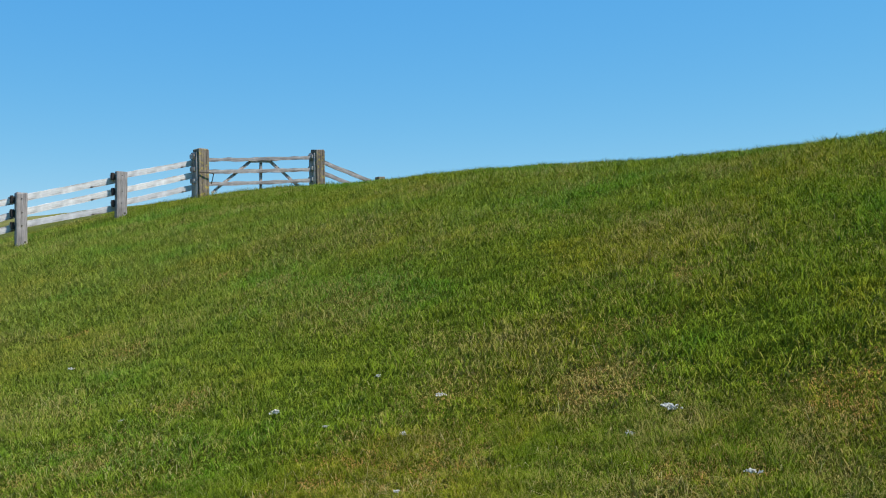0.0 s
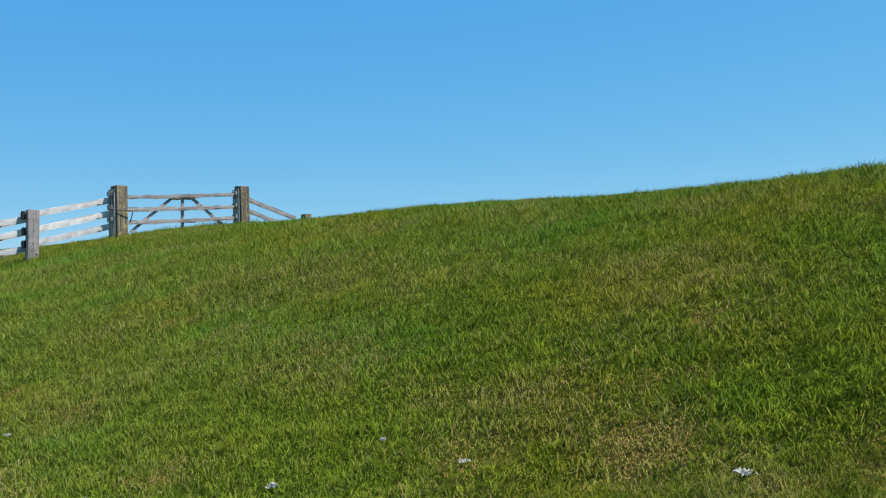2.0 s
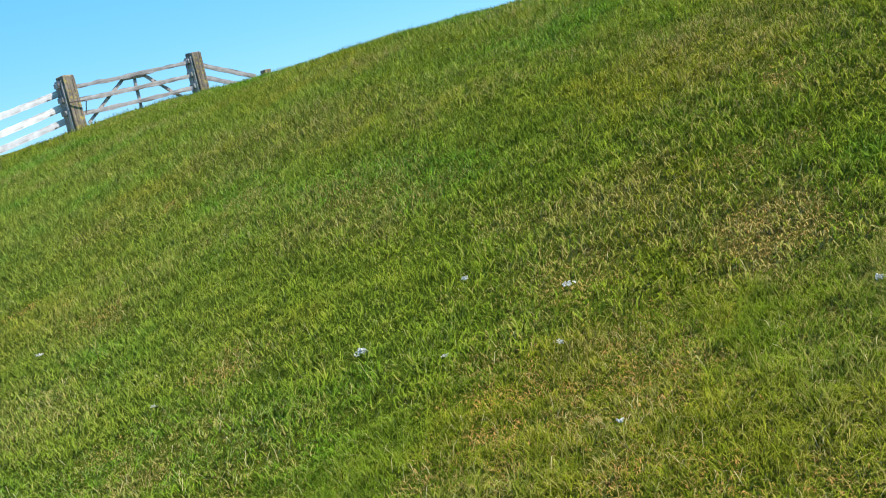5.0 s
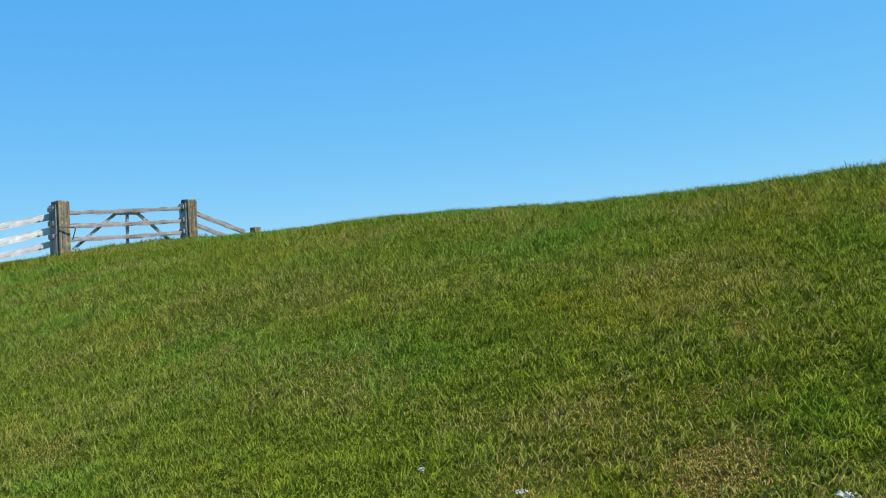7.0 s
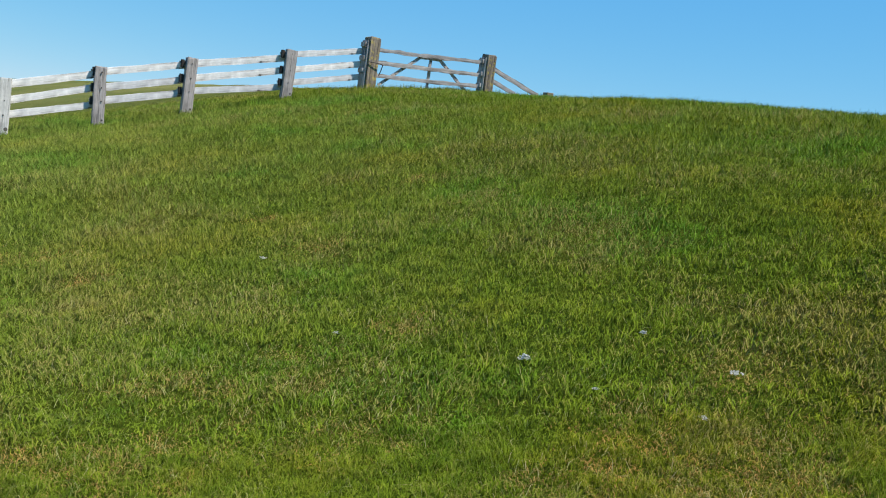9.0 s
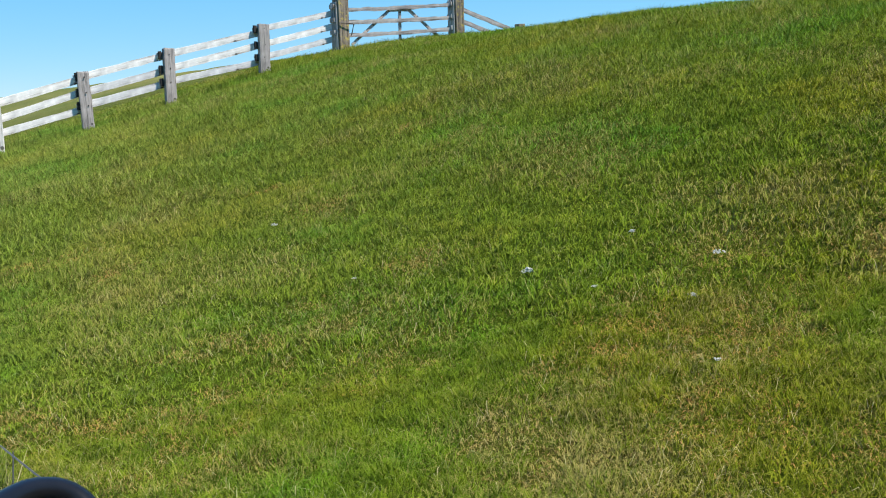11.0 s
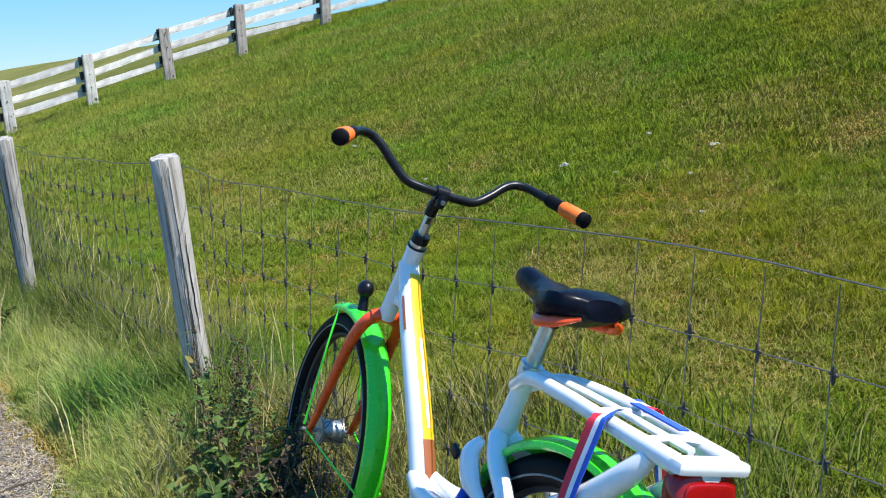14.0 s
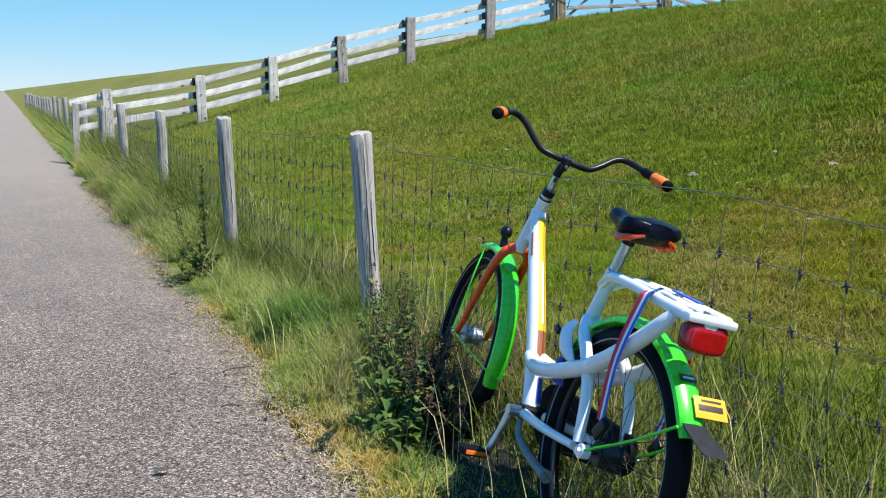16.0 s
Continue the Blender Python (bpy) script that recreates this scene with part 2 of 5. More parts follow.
def part(name, bm, mat, parent, label="", smooth=True):
    ob = new(name, mesh_of(name, bm, mat, smooth))
    ob.parent = parent
    return tagged(ob, label)


def piece(name, me, parent, m):
    """One of many alike pieces, sharing a mesh."""
    ob = new(name, me)
    ob.parent = parent
    ob.matrix_basis = m
    return ob


def thing(name, label, category, m=None, group="", kind=""):
    ob = new(name)
    ob.empty_display_size = 0.1
    if m is not None:
        ob.matrix_basis = m
    return tagged(ob, label, category, group, kind)


def box(bm, sx, sy, sz, m=None, bevel=0.0):
    got = bmesh.ops.create_cube(bm, size=1.0, matrix=(m or Matrix()) @ Matrix.Diagonal((sx, sy, sz, 1)))
    if bevel:
        edges = {e for v in got["verts"] for e in v.link_edges}
        bmesh.ops.bevel(bm, geom=list(edges), offset=bevel, segments=2, affect="EDGES", profile=0.6)


def smooth_path(points, steps=6):
    """A rounded line through the points (Catmull-Rom)."""
    p = [Vector(q) for q in points]
    p = [2 * p[0] - p[1]] + p + [2 * p[-1] - p[-2]]
    out = []
    for a, b, c, d in zip(p, p[1:], p[2:], p[3:]):
        for k in range(steps):
            t = k / steps
            out.append(0.5 * (2 * b + (c - a) * t + (2 * a - 5 * b + 4 * c - d) * t * t + (3 * b - a - 3 * c + d) * t ** 3))
    return out + [p[-2]]


def tube(bm, pts, radius, sides=10, flat=1.0, closed=False, caps=True):
    """A tube along pts; radius: one number or one per point; flat: its width against its height."""
    pts = [Vector(p) for p in pts]
    n = len(pts)
    rad = radius if isinstance(radius, (list, tuple)) else [radius] * n
    if len(rad) != n:
        rad = [float(v) for v in np.interp(np.linspace(0, 1, n), np.linspace(0, 1, len(rad)), rad)]
    rings = []
    side = None
    for i, p in enumerate(pts):
        a = pts[(i - 1) % n] if closed else pts[max(i - 1, 0)]
        b = pts[(i + 1) % n] if closed else pts[min(i + 1, n - 1)]
        t = (b - a).normalized()
        if side is None:
            side = t.orthogonal() if abs(t.x) > 0.9 else t.cross(Vector((1, 0, 0)))
        side = (side - t * side.dot(t)).normalized()
        up = t.cross(side)
        rings.append([bm.verts.new(p + rad[i] * (math.cos(2 * math.pi * k / sides) * side + flat * math.sin(2 * math.pi * k / sides) * up)) for k in range(sides)])
    pairs = list(zip(rings, rings[1:])) + ([(rings[-1], rings[0])] if closed else [])
    for r, s in pairs:
        for k in range(sides):
            bm.faces.new((r[k], r[(k + 1) % sides], s[(k + 1) % sides], s[k]))
    if caps and not closed:
        bm.faces.new(rings[0][::-1])
        bm.faces.new(rings[-1])
    return rings


# ---- the lie of the land ----
XS = np.concatenate(([-3000, -60], np.linspace(-8, 34, 421), [60, 3000]))
LOW = np.interp(XS, [-8, -0.7, -0.3, 0, 1, 2, 3, 4, 5.5, 7, 8.5, 10, 12, 14, 16, 20, 28, 34], [-0.05, -0.05, -0.02, 0.02, 0.09, 0.24, 0.48, 0.77, 1.36, 1.90, 2.34, 2.65, 2.84, 2.87, 2.75, 1.9, 0.0, 0.0])
HIGH = np.interp(XS, [-8, -0.7, -0.3, 0, 0.8, 1.85, 3.26, 4.72, 6.2, 8.06, 9.8, 12.7, 14.5, 17, 20, 28, 34], [-0.04, -0.04, 0.0, 0.06, 0.32, 0.66, 1.06, 1.42, 1.82, 2.32, 2.74, 3.06, 3.05, 2.8, 2.1, 0.0, 0.0])
KERNEL = np.hanning(11) / np.hanning(11).sum()
LOW[2:-2] = np.convolve(np.pad(LOW[2:-2], 5, mode="edge"), KERNEL, "valid")
HIGH[2:-2] = np.convolve(np.pad(HIGH[2:-2], 5, mode="edge"), KERNEL, "valid")


def height(x, y):
    """The ground's height, for arrays of x and y."""
    s = np.clip((y - 1.0) / 12.0, 0, 1)
    s = s * s * (3 - 2 * s)
    z = np.interp(x, XS, LOW) * (1 - s) + np.interp(x, XS, HIGH) * s
    on = np.clip((x + 0.3) / 1.5, 0, 1) * np.clip((40 - x) / 10, 0, 1)
    z = z + on * (0.022 * np.sin(1.9 * x + 0.7 * y) * np.sin(1.3 * y - 0.6 * x + 1) + 0.03 * np.sin(0.55 * x - 0.9 * y + 2) + 0.010 * np.sin(5.1 * x + 1.3) * np.sin(4.3 * y))
    return z


def height_at(x, y):
    return float(height(np.array([x]), np.array([y]))[0])


def mesh_arrays(name, verts, loops, totals, mat):
    me = bpy.data.meshes.new(name)
    me.vertices.add(len(verts))
    me.vertices.foreach_set("co", np.asarray(verts, np.float32).ravel())
    me.loops.add(len(loops))
    me.loops.foreach_set("vertex_index", np.asarray(loops, np.int32))
    me.polygons.add(len(totals))
    totals = np.asarray(totals, np.int32)
    me.polygons.foreach_set("loop_start", np.concatenate(([0], np.cumsum(totals)[:-1])).astype(np.int32))
    me.polygons.foreach_set("loop_total", totals)
    me.update()
    me.validate()
    me.materials.append(mat)
    return me


def sheet(name, gx, gy, z_of, mat, smooth=True):
    X, Y = np.meshgrid(gx, gy)
    Z = z_of(X.ravel(), Y.ravel())
    nx, ny = len(gx), len(gy)
    i = (np.arange(ny - 1)[:, None] * nx + np.arange(nx - 1)[None, :]).ravel()
    loops = np.stack([i, i + 1, i + nx + 1, i + nx], 1).ravel()
    me = mesh_arrays(name, np.stack([X.ravel(), Y.ravel(), Z], 1), loops, np.full(len(i), 4), mat)
    me.polygons.foreach_set("use_smooth", np.full(len(i), smooth))
    return new(name, me)


gx = np.concatenate(([-3000, -800, -200, -60, -20, -8, -4, -2, -1], np.arange(-0.8, 20.1, 0.2), [21, 22, 24, 26, 28, 31, 36, 60, 200, 800, 3000]))
gy = np.concatenate(([-2000, -400, -100, -40, -20, -12, -8], np.arange(-6, 24.1, 0.25), [25, 26, 28, 30, 33, 36, 40, 46, 54, 64, 80, 110, 160, 260, 500, 1000, 2000, 4000]))
tagged(sheet("ground", gx, gy, height, m_ground), "grazed green dike slope and flat verge beside the path", "ground", kind="structure")

# the path: a strip of worn asphalt with a ragged edge
ys = np.concatenate((np.arange(-30, -8, 2.0), np.arange(-8, 20, 0.06), np.arange(20, 60, 1.0), [70, 90, 130, 200, 400, 1000, 3500]))
jag = 0.05 * np.sin(1.7 * ys) + 0.035 * np.sin(4.1 * ys + 1) + 0.02 * np.sin(13 * ys) + 0.03 * np.random.RandomState(3).rand(len(ys))
edge = -0.60 + jag * np.clip((30 - ys) / 10, 0, 1)
cols = np.linspace(0, 1, 9)
V = []
for y, e in zip(ys, edge):
    for c in cols:
        x = e * (1 - c) + (-3.7) * c
        V.append((x, y, 0.012 + 0.035 * math.sin(math.pi * c) - (0.03 if c in (0, 1) else 0)))
nx = len(cols)
q = (np.arange(len(ys) - 1)[:, None] * nx + np.arange(nx - 1)[None, :]).ravel()
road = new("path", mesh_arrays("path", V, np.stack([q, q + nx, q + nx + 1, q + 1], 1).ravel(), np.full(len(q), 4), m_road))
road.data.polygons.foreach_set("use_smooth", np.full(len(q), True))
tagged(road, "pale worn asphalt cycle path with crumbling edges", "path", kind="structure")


# ---- grass ----
def blades(name, x, y, h, w, lean, mat, seed, tall=True, base=None):
    """Single blades, each bent over to its own side."""
    r = np.random.RandomState(seed)
    n = len(x)
    z = height(x, y) - 0.005 if base is None else base
    a, b = r.rand(n) * 2 * np.pi, r.rand(n) * 2 * np.pi
    dx, dy = np.cos(a) * w / 2, np.sin(a) * w / 2
    ex, ey = np.cos(b) * lean * h, np.sin(b) * lean * h
    P = np.stack([x, y, z], 1)
    D = np.stack([dx, dy, np.zeros(n)], 1)
    tip = P + np.stack([ex, ey, h * np.sqrt(np.clip(1 - lean ** 2 * 0.6, 0.1, 1))], 1)
    k = np.arange(n)
    if tall:
        M = P + np.stack([ex * 0.3, ey * 0.3, h * 0.55], 1)
        v = np.stack([P - D, P + D, M - 0.8 * D, M + 0.8 * D, tip], 1).reshape(-1, 3)
        f = (k[:, None] * 5 + np.array([0, 1, 3, 2, 2, 3, 4])[None, :]).ravel()
        tot = np.tile([4, 3], n)
    else:
        v = np.stack([P - D, P + D, tip], 1).reshape(-1, 3)
        f = (k[:, None] * 3 + np.array([0, 1, 2])[None, :]).ravel()
        tot = np.full(n, 3)
    return new(name, mesh_arrays(name, v, f, tot, mat))


def clump(x, y, s, k):
    """A smooth field from 0 to 1 of uneven tufts, about s metres across."""
    f = 2 * np.pi / s
    v = np.sin(f * (x + 0.31 * y) + k) + np.sin(f * 1.31 * (y - 0.42 * x) + 2.1 * k) + np.sin(f * 0.73 * (x - y) + 0.7 * k) + 0.8 * np.sin(f * 2.3 * (0.8 * x + y) + 3 * k)
    return np.clip(0.5 + v / 6, 0, 1)


def scatter(r, n, x0, x1, y0, y1):
    return x0 + (x1 - x0) * r.rand(n), y0 + (y1 - y0) * r.rand(n)


# pale flowering tips on the upper slope, denser away from the camera to paint sheen
def flowering_tips(n, x0, x1, y0, y1, hmean, wide, mat, seed):
    r = np.random.RandomState(seed)
    x, y = scatter(r, n, x0, x1, y0, y1)
    keep = (r.rand(n) < np.clip((np.hypot(x, y + 2.5) - 6) / 5, 0, 1)) & (y > -2.6 + 0.30 * x) & (r.rand(n) < 0.25 + 0.75 * clump(x, y, 1.3, 4.4))
    x, y = x[keep], y[keep]
    ob = blades("flowering_grass", x, y, hmean * (0.6 + 0.8 * r.rand(len(x))), wide * (0.7 + 0.6 * r.rand(len(x))), 0.15 + 0.6 * r.rand(len(x)), mat, seed + 1, False)
    return tagged(ob, "pale flowering grass tips on the upper slope", "grass", kind="stuff")


m_tips = grass_material("flowering_grass", (0.225, 0.285, 0.045), (0.15, 0.20, 0.025), (0.36, 0.33, 0.13), 0.80, 0.7, 0.2, 0.6)
flowering_tips(150000, 1.0, 14.5, 0, 16.5, 0.075, 0.0060, m_tips, 301)

# worn brown places in the sward: x, y, radius
BARE = [(3.4, 0.05, 0.42), (3.9, -1.3, 0.40), (4.35, -1.45, 0.42), (4.35, -0.25, 0.35), (3.55, -1.15, 0.32), (3.25, 0.75, 0.26), (3.05, 0.2, 0.30), (2.25, 1.45, 0.30), (2.1, 0.45, 0.32), (1.25, 1.4, 0.30), (1.3, 1.75, 0.25), (1.2, 1.05, 0.25), (2.4, 2.1, 0.25), (2.8, 0.4, 0.35), (3.9, 0.72, 0.3), (2.6, -0.2, 0.35), (0.72, 1.3, 0.25), (1.5, -0.45, 0.35), (2.0, -0.6, 0.3), (4.4, 0.0, 0.3), (0.6, -0.7, 0.28), (0.9, 0.3, 0.25), (0.5, 0.5, 0.22)]
spot_rng = random.Random(5)
BARE += [(spot_rng.uniform(0.6, 5.5), spot_rng.uniform(-1.5, 6.5), spot_rng.uniform(0.12, 0.28)) for _ in range(20)]
BARE += [(spot_rng.uniform(2.2, 6.0), spot_rng.uniform(-2.8, 0.4), spot_rng.uniform(0.14, 0.30)) for _ in range(10)]
BARE += [(spot_rng.uniform(0.7, 3.2), spot_rng.uniform(-1.2, 2.6), spot_rng.uniform(0.14, 0.30)) for _ in range(20)]
BARE += [(0.5, -2.2, 0.4), (0.9, -1.6, 0.35), (0.7, -2.8, 0.4), (1.3, -2.2, 0.4), (1.7, -1.3, 0.3), (1.1, -0.9, 0.3)]


def bare_field(x, y):
    f = np.zeros(len(x))
    for bx, by, br in BARE:
        f = np.maximum(f, np.exp(-((x - bx) ** 2 + (1.3 * (y - by)) ** 2) / br ** 2))
    return np.clip(f * (0.15 + 1.1 * clump(x, y, 0.28, 9.3)), 0, 0.7)


def pasture(name, lo, hi, n, hmean, wmean, seed, tall, x1=14.5, y0=-4.5, y1=17):
    """Grazed sward lo to hi metres from the camera's stand, cut to its view."""
    r = np.random.RandomState(seed)
    x, y = scatter(r, n, 0.15, min(x1, hi), max(y0, -2.5 - hi), min(y1, -2.5 + hi))
    d = np.hypot(x, y + 2.5)
    keep = (d >= lo) & (d < hi) & (y > -3.6 + 0.30 * x) & (r.rand(n) < 0.35 + 0.65 * clump(x, y, 0.55, seed))
    x, y = x[keep], y[keep]
    # fewer blades here, so the near-black sheet reads as shade between tufts
    thinned = np.clip((1.25 - x) / 0.55, 0, 1) * np.clip((-0.7 - y) / 0.5, 0, 1)
    keep = r.rand(len(x)) > 0.85 * thinned
    x, y = x[keep], y[keep]
    bare = bare_field(x, y)
    keep = r.rand(len(x)) > 0.72 * bare
    x, y, bare = x[keep], y[keep], bare[keep]
    c = clump(x, y, 0.9, 1.7) * 0.45 + clump(x, y, 0.23, 4.1) * 0.55
    h = 1.12 * hmean * (0.5 + 1.3 * c ** 2) * (0.6 + 0.8 * r.rand(len(x))) * (1 - 0.5 * bare) * np.interp(y, [-2, 0.5, 2], [1.45, 1.25, 1.0])
    w = wmean * (0.7 + 0.6 * r.rand(len(x)))
    lean = 0.5 + 1.05 * r.rand(len(x))
    ob = blades(name, x, y, h, w, lean, m_grass, seed + 50, tall)
    return tagged(ob, "short grazed green meadow grass with dry stems", "grass", kind="stuff")


pasture("pasture_grass", 0, 4.6, 770000, 0.044, 0.0034, 11, True)
pasture("pasture_grass", 4.6, 9, 690000, 0.050, 0.0058, 12, True)
pasture("pasture_grass", 9, 30, 1180000, 0.064, 0.0105, 13, False)

r = np.random.RandomState(61)
x, y = scatter(r, 560000, 0.2, 7.5, -3.2, 7)
keep = r.rand(len(x)) < bare_field(x, y) ** 1.1
x, y = x[keep], y[keep]
tagged(blades("dry_thatch", x, y, 0.016 + 0.022 * r.rand(len(x)), 0.0035 + 0.002 * r.rand(len(x)), 0.9 + 0.5 * r.rand(len(x)), m_thatch, 62), "dry brown thatch in worn patches of the turf", "dry grass", kind="stuff")

# plain sward behind the walk and across the path
r = np.random.RandomState(71)
x, y = scatter(r, 130000, 0.2, 14, -9, 1.0)
keep = y < -3.5 + 0.30 * x
xl, yl = scatter(r, 60000, -8.0, -3.72, -9, 14)
x, y = np.concatenate((x[keep], xl)), np.concatenate((y[keep], yl))
tagged(blades("pasture_grass", x, y, 0.04 + 0.05 * r.rand(len(x)), 0.012 + 0.008 * r.rand(len(x)), 0.4 + 0.8 * r.rand(len(x)), m_grass, 72, False), "short grazed green meadow grass", "grass", kind="stuff")


# ---- plank fence over the dike ----
FY = 14.25
POSTS = ((0.16, 1.34, 0.17), (1.85, 1.58, 0.18), (3.26, 1.96, 0.18), (4.72, 2.37, 0.19), (6.19, 2.77, 0.20), (8.06, 3.235, 0.21), (9.79, 3.765, 0.25), (12.70, 3.92, 0.25))


def squared_post(r, w, h, d=None):
    """A hewn post from z = 0 to h, its top weathered and uneven."""
    d = d or w * 0.8
    bm = bmesh.new()
    rings = []
    for k, z in enumerate((0, h * 0.3, h * 0.6, h * 0.85, h - 0.015, h)):
        t = 0.9 if k == 5 else 1.0
        ring = []
        for sx, sy in ((-1, -1), (0.85, -1), (1, -0.8), (1, 1), (-0.8, 1), (-1, 0.85)):
            ring.append(bm.verts.new((sx * w / 2 * t + r.uniform(-1, 1) * 0.006, sy * d / 2 * t + r.uniform(-1, 1) * 0.006, z + (r.uniform(-0.012, 0.012) if k > 3 else 0))))
        rings.append(ring)
    for a, b in zip(rings, rings[1:]):
        for i in range(6):
            bm.faces.new((a[i], a[(i + 1) % 6], b[(i + 1) % 6], b[i]))
    bm.faces.new(rings[-1])
    return bm


def plank(r, length, wide, thick, sag=0.0, rough=0.006):
    """A weathered board along x from 0 to length, its edges eaten away unevenly."""
    bm = bmesh.new()
    n = max(4, int(length / 0.16))
    rings = []
    for i in range(n + 1):
        x = length * i / n
        dz = -sag * math.sin(math.pi * i / n)
        u, v = wide / 2 + r.uniform(-1, 0.6) * rough * 1.6, wide / 2 + r.uniform(-1, 0.6) * rough * 1.6
        o = r.uniform(-1, 1) * rough * 0.5
        rings.append([bm.verts.new((x, -thick / 2 + o, dz - u)), bm.verts.new((x, thick / 2 + o, dz - u * 0.97)), bm.verts.new((x, thick / 2 + o, dz + v)), bm.verts.new((x, -thick / 2 + o, dz + v * 0.97))])
    for a, b in zip(rings, rings[1:]):
        for i in range(4):
            bm.faces.new((a[i], b[i], b[(i + 1) % 4], a[(i + 1) % 4]))
    bm.faces.new(rings[0])
    bm.faces.new(rings[-1][::-1])
    return bm


def along(a, b, roll=0.0):
    """The pose that lays x from a towards b, with z upwards."""
    a, b = Vector(a), Vector(b)
    x = (b - a).normalized()
    y = Vector((0, 0, 1)).cross(x).normalized()
    z = x.cross(y)
    m = Matrix((x, y, z)).transposed().to_4x4()
    m.translation = a
    return m @ pose(0, 0, 0, roll)


rng = random.Random(7)
plank_fence = thing("plank_fence", "silver-grey weathered plank fence with three rails climbing the dike", "fence", pose(0, FY, 0))
BACK = 0.075
# drop of each rail below the post tops, where it leaves one post and where it meets the next
LEAVES = ((0.10, 0.35, 0.60), (0.10, 0.36, 0.60), (0.10, 0.36, 0.58), (0.08, 0.34, 0.56), (0.11, 0.36, 0.58), (0.09, 0.38, 0.61))
MEETS = ((0.09, 0.34, 0.60), (0.12, 0.40, 0.64), (0.11, 0.33, 0.62), (0.12, 0.38, 0.61), (0.15, 0.38, 0.69), (0.25, 0.50, 0.75))
nail = bmesh.new()
bmesh.ops.create_cone(nail, cap_ends=True, segments=8, radius1=0.013, radius2=0.010, depth=0.012, matrix=Matrix.Rotation(radians(90), 4, "X"))
nail_mesh = mesh_of("bolt", nail, m_rust)
for k, (x, top, w) in enumerate(POSTS[:6]):
    base = height_at(x, FY) - 0.12
    ob = part("post", squared_post(rng, w, top - base, 0.10), m_wpost if k < 3 else m_fpost, plank_fence, "pale weathered squared post" if k < 3 else "grey-brown squared wooden post", smooth=False)
    ob.matrix_basis = pose(x, 0, base, rng.uniform(-1.5, 1.5), rng.uniform(-2, 2), rng.uniform(-4, 4))
    for drop in LEAVES[k]:
        piece("bolt", nail_mesh, plank_fence, pose(x + rng.uniform(-0.02, 0.02), -0.055, top - drop + rng.uniform(-0.02, 0.02)))
for k, ((xa, ta, wa), (xb, tb, wb)) in enumerate(zip(POSTS[:6], POSTS[1:7])):
    for j in range(3):
        a = Vector((xa, BACK, ta - LEAVES[k][j]))
        b = Vector((xb, BACK + 0.034, tb - MEETS[k][j]))
        d = (b - a).normalized()
        a, b = a - d * (wa / 2 + rng.uniform(0.05, 0.08)), b + d * (0.04 if k < 5 else -0.10)
        ob = part("rail", plank(rng, (b - a).length, rng.uniform(0.112, 0.128), 0.032, rng.uniform(0, 0.006), 0.0035), m_rail, plank_fence, smooth=False)
        ob.matrix_basis = along(a, b)
# rail ends beyond the posts; near-black colour paints the posts' shade on them
for k, (x, top, w) in enumerate(POSTS[1:6]):
    for drop in LEAVES[k + 1]:
        bm = bmesh.new()
        box(bm, rng.uniform(0.05, 0.07), 0.05, rng.uniform(0.13, 0.15), None, 0.008)
        ob = part("rail_block", bm, m_end_shade, plank_fence, "rail end past the post, near-black for painted shade")
        ob.matrix_basis = pose(x - w / 2 - 0.028, 0.03, top - drop - 0.01, 0, rng.uniform(-6, 2), 0)
# short first bay that ends in a thin post by the wire fence
for drop in LEAVES[0]:
    a, b = Vector((-0.52, BACK + 0.034, 1.20 - drop)), Vector((0.2, BACK + 0.034, 1.34 - drop))
    part("rail", plank(rng, (b - a).length, 0.12, 0.03, 0, 0.005), m_rail, plank_fence, smooth=False).matrix_basis = along(a, b)
base = height_at(-0.46, FY) - 0.12
part("post", squared_post(rng, 0.11, 1.10 - base, 0.09), m_post, plank_fence, "thin grey end post", smooth=False).matrix_basis = pose(-0.46, 0.02, base, 1, 1.5, 4)

gate = thing("field_gate", "weathered grey wooden field gate between two lichened posts, closed", "gate", pose(0, FY, 0))
for k, (x, top, w) in enumerate(POSTS[6:]):
    base = height_at(x, FY) - 0.12
    post = part("gate_post", squared_post(rng, w, top - base, w * 0.9), m_gpost, gate, "stout gate post with yellow lichen", smooth=False)
    post.matrix_basis = pose(x, 0, base, 0, 0, rng.uniform(-4, 4))
    bm = bmesh.new()
    box(bm, 0.035, 0.20, top - base - 0.15, pose(-w / 2 - 0.02, 0.02, (top - base) / 2), 0.006)
    part("side_board", bm, m_fpost, post, "dark board nailed to the post")
    for drop in (0.16, 0.42, 0.66):
        bm = bmesh.new()
        box(bm, 0.06, 0.14, 0.09, pose(-w / 2 - 0.06, 0.02, top - base - drop), 0.01)
        part("hinge_block", bm, m_fpost, post)
xa, ta, xb, tb = 9.93, 3.765, 12.55, 3.92
for drop_a, drop_b, wd in ((0.21, 0.18, 0.085), (0.455, 0.44, 0.085), (0.71, 0.685, 0.085)):
    a, b = Vector((xa, 0.0, ta - drop_a)), Vector((xb, 0.0, tb - drop_b))
    part("gate_rail", plank(rng, (b - a).length, wd, 0.035, 0.01, 0.008), m_gate, gate, smooth=False).matrix_basis = along(a, b)
for a, b in (((10.05, 0.045, 2.88), (11.0, 0.045, 3.60)), ((12.35, 0.045, 2.98), (11.45, 0.045, 3.62)), ((11.0, 0.05, 3.58), (11.48, 0.05, 3.61)), ((11.22, 0.05, 2.9), (11.24, 0.05, 3.64))):
    part("gate_brace", plank(rng, (Vector(b) - Vector(a)).length, 0.06, 0.028, 0, 0.005), m_fpost, gate, "dark diagonal brace", smooth=False).matrix_basis = along(a, b)
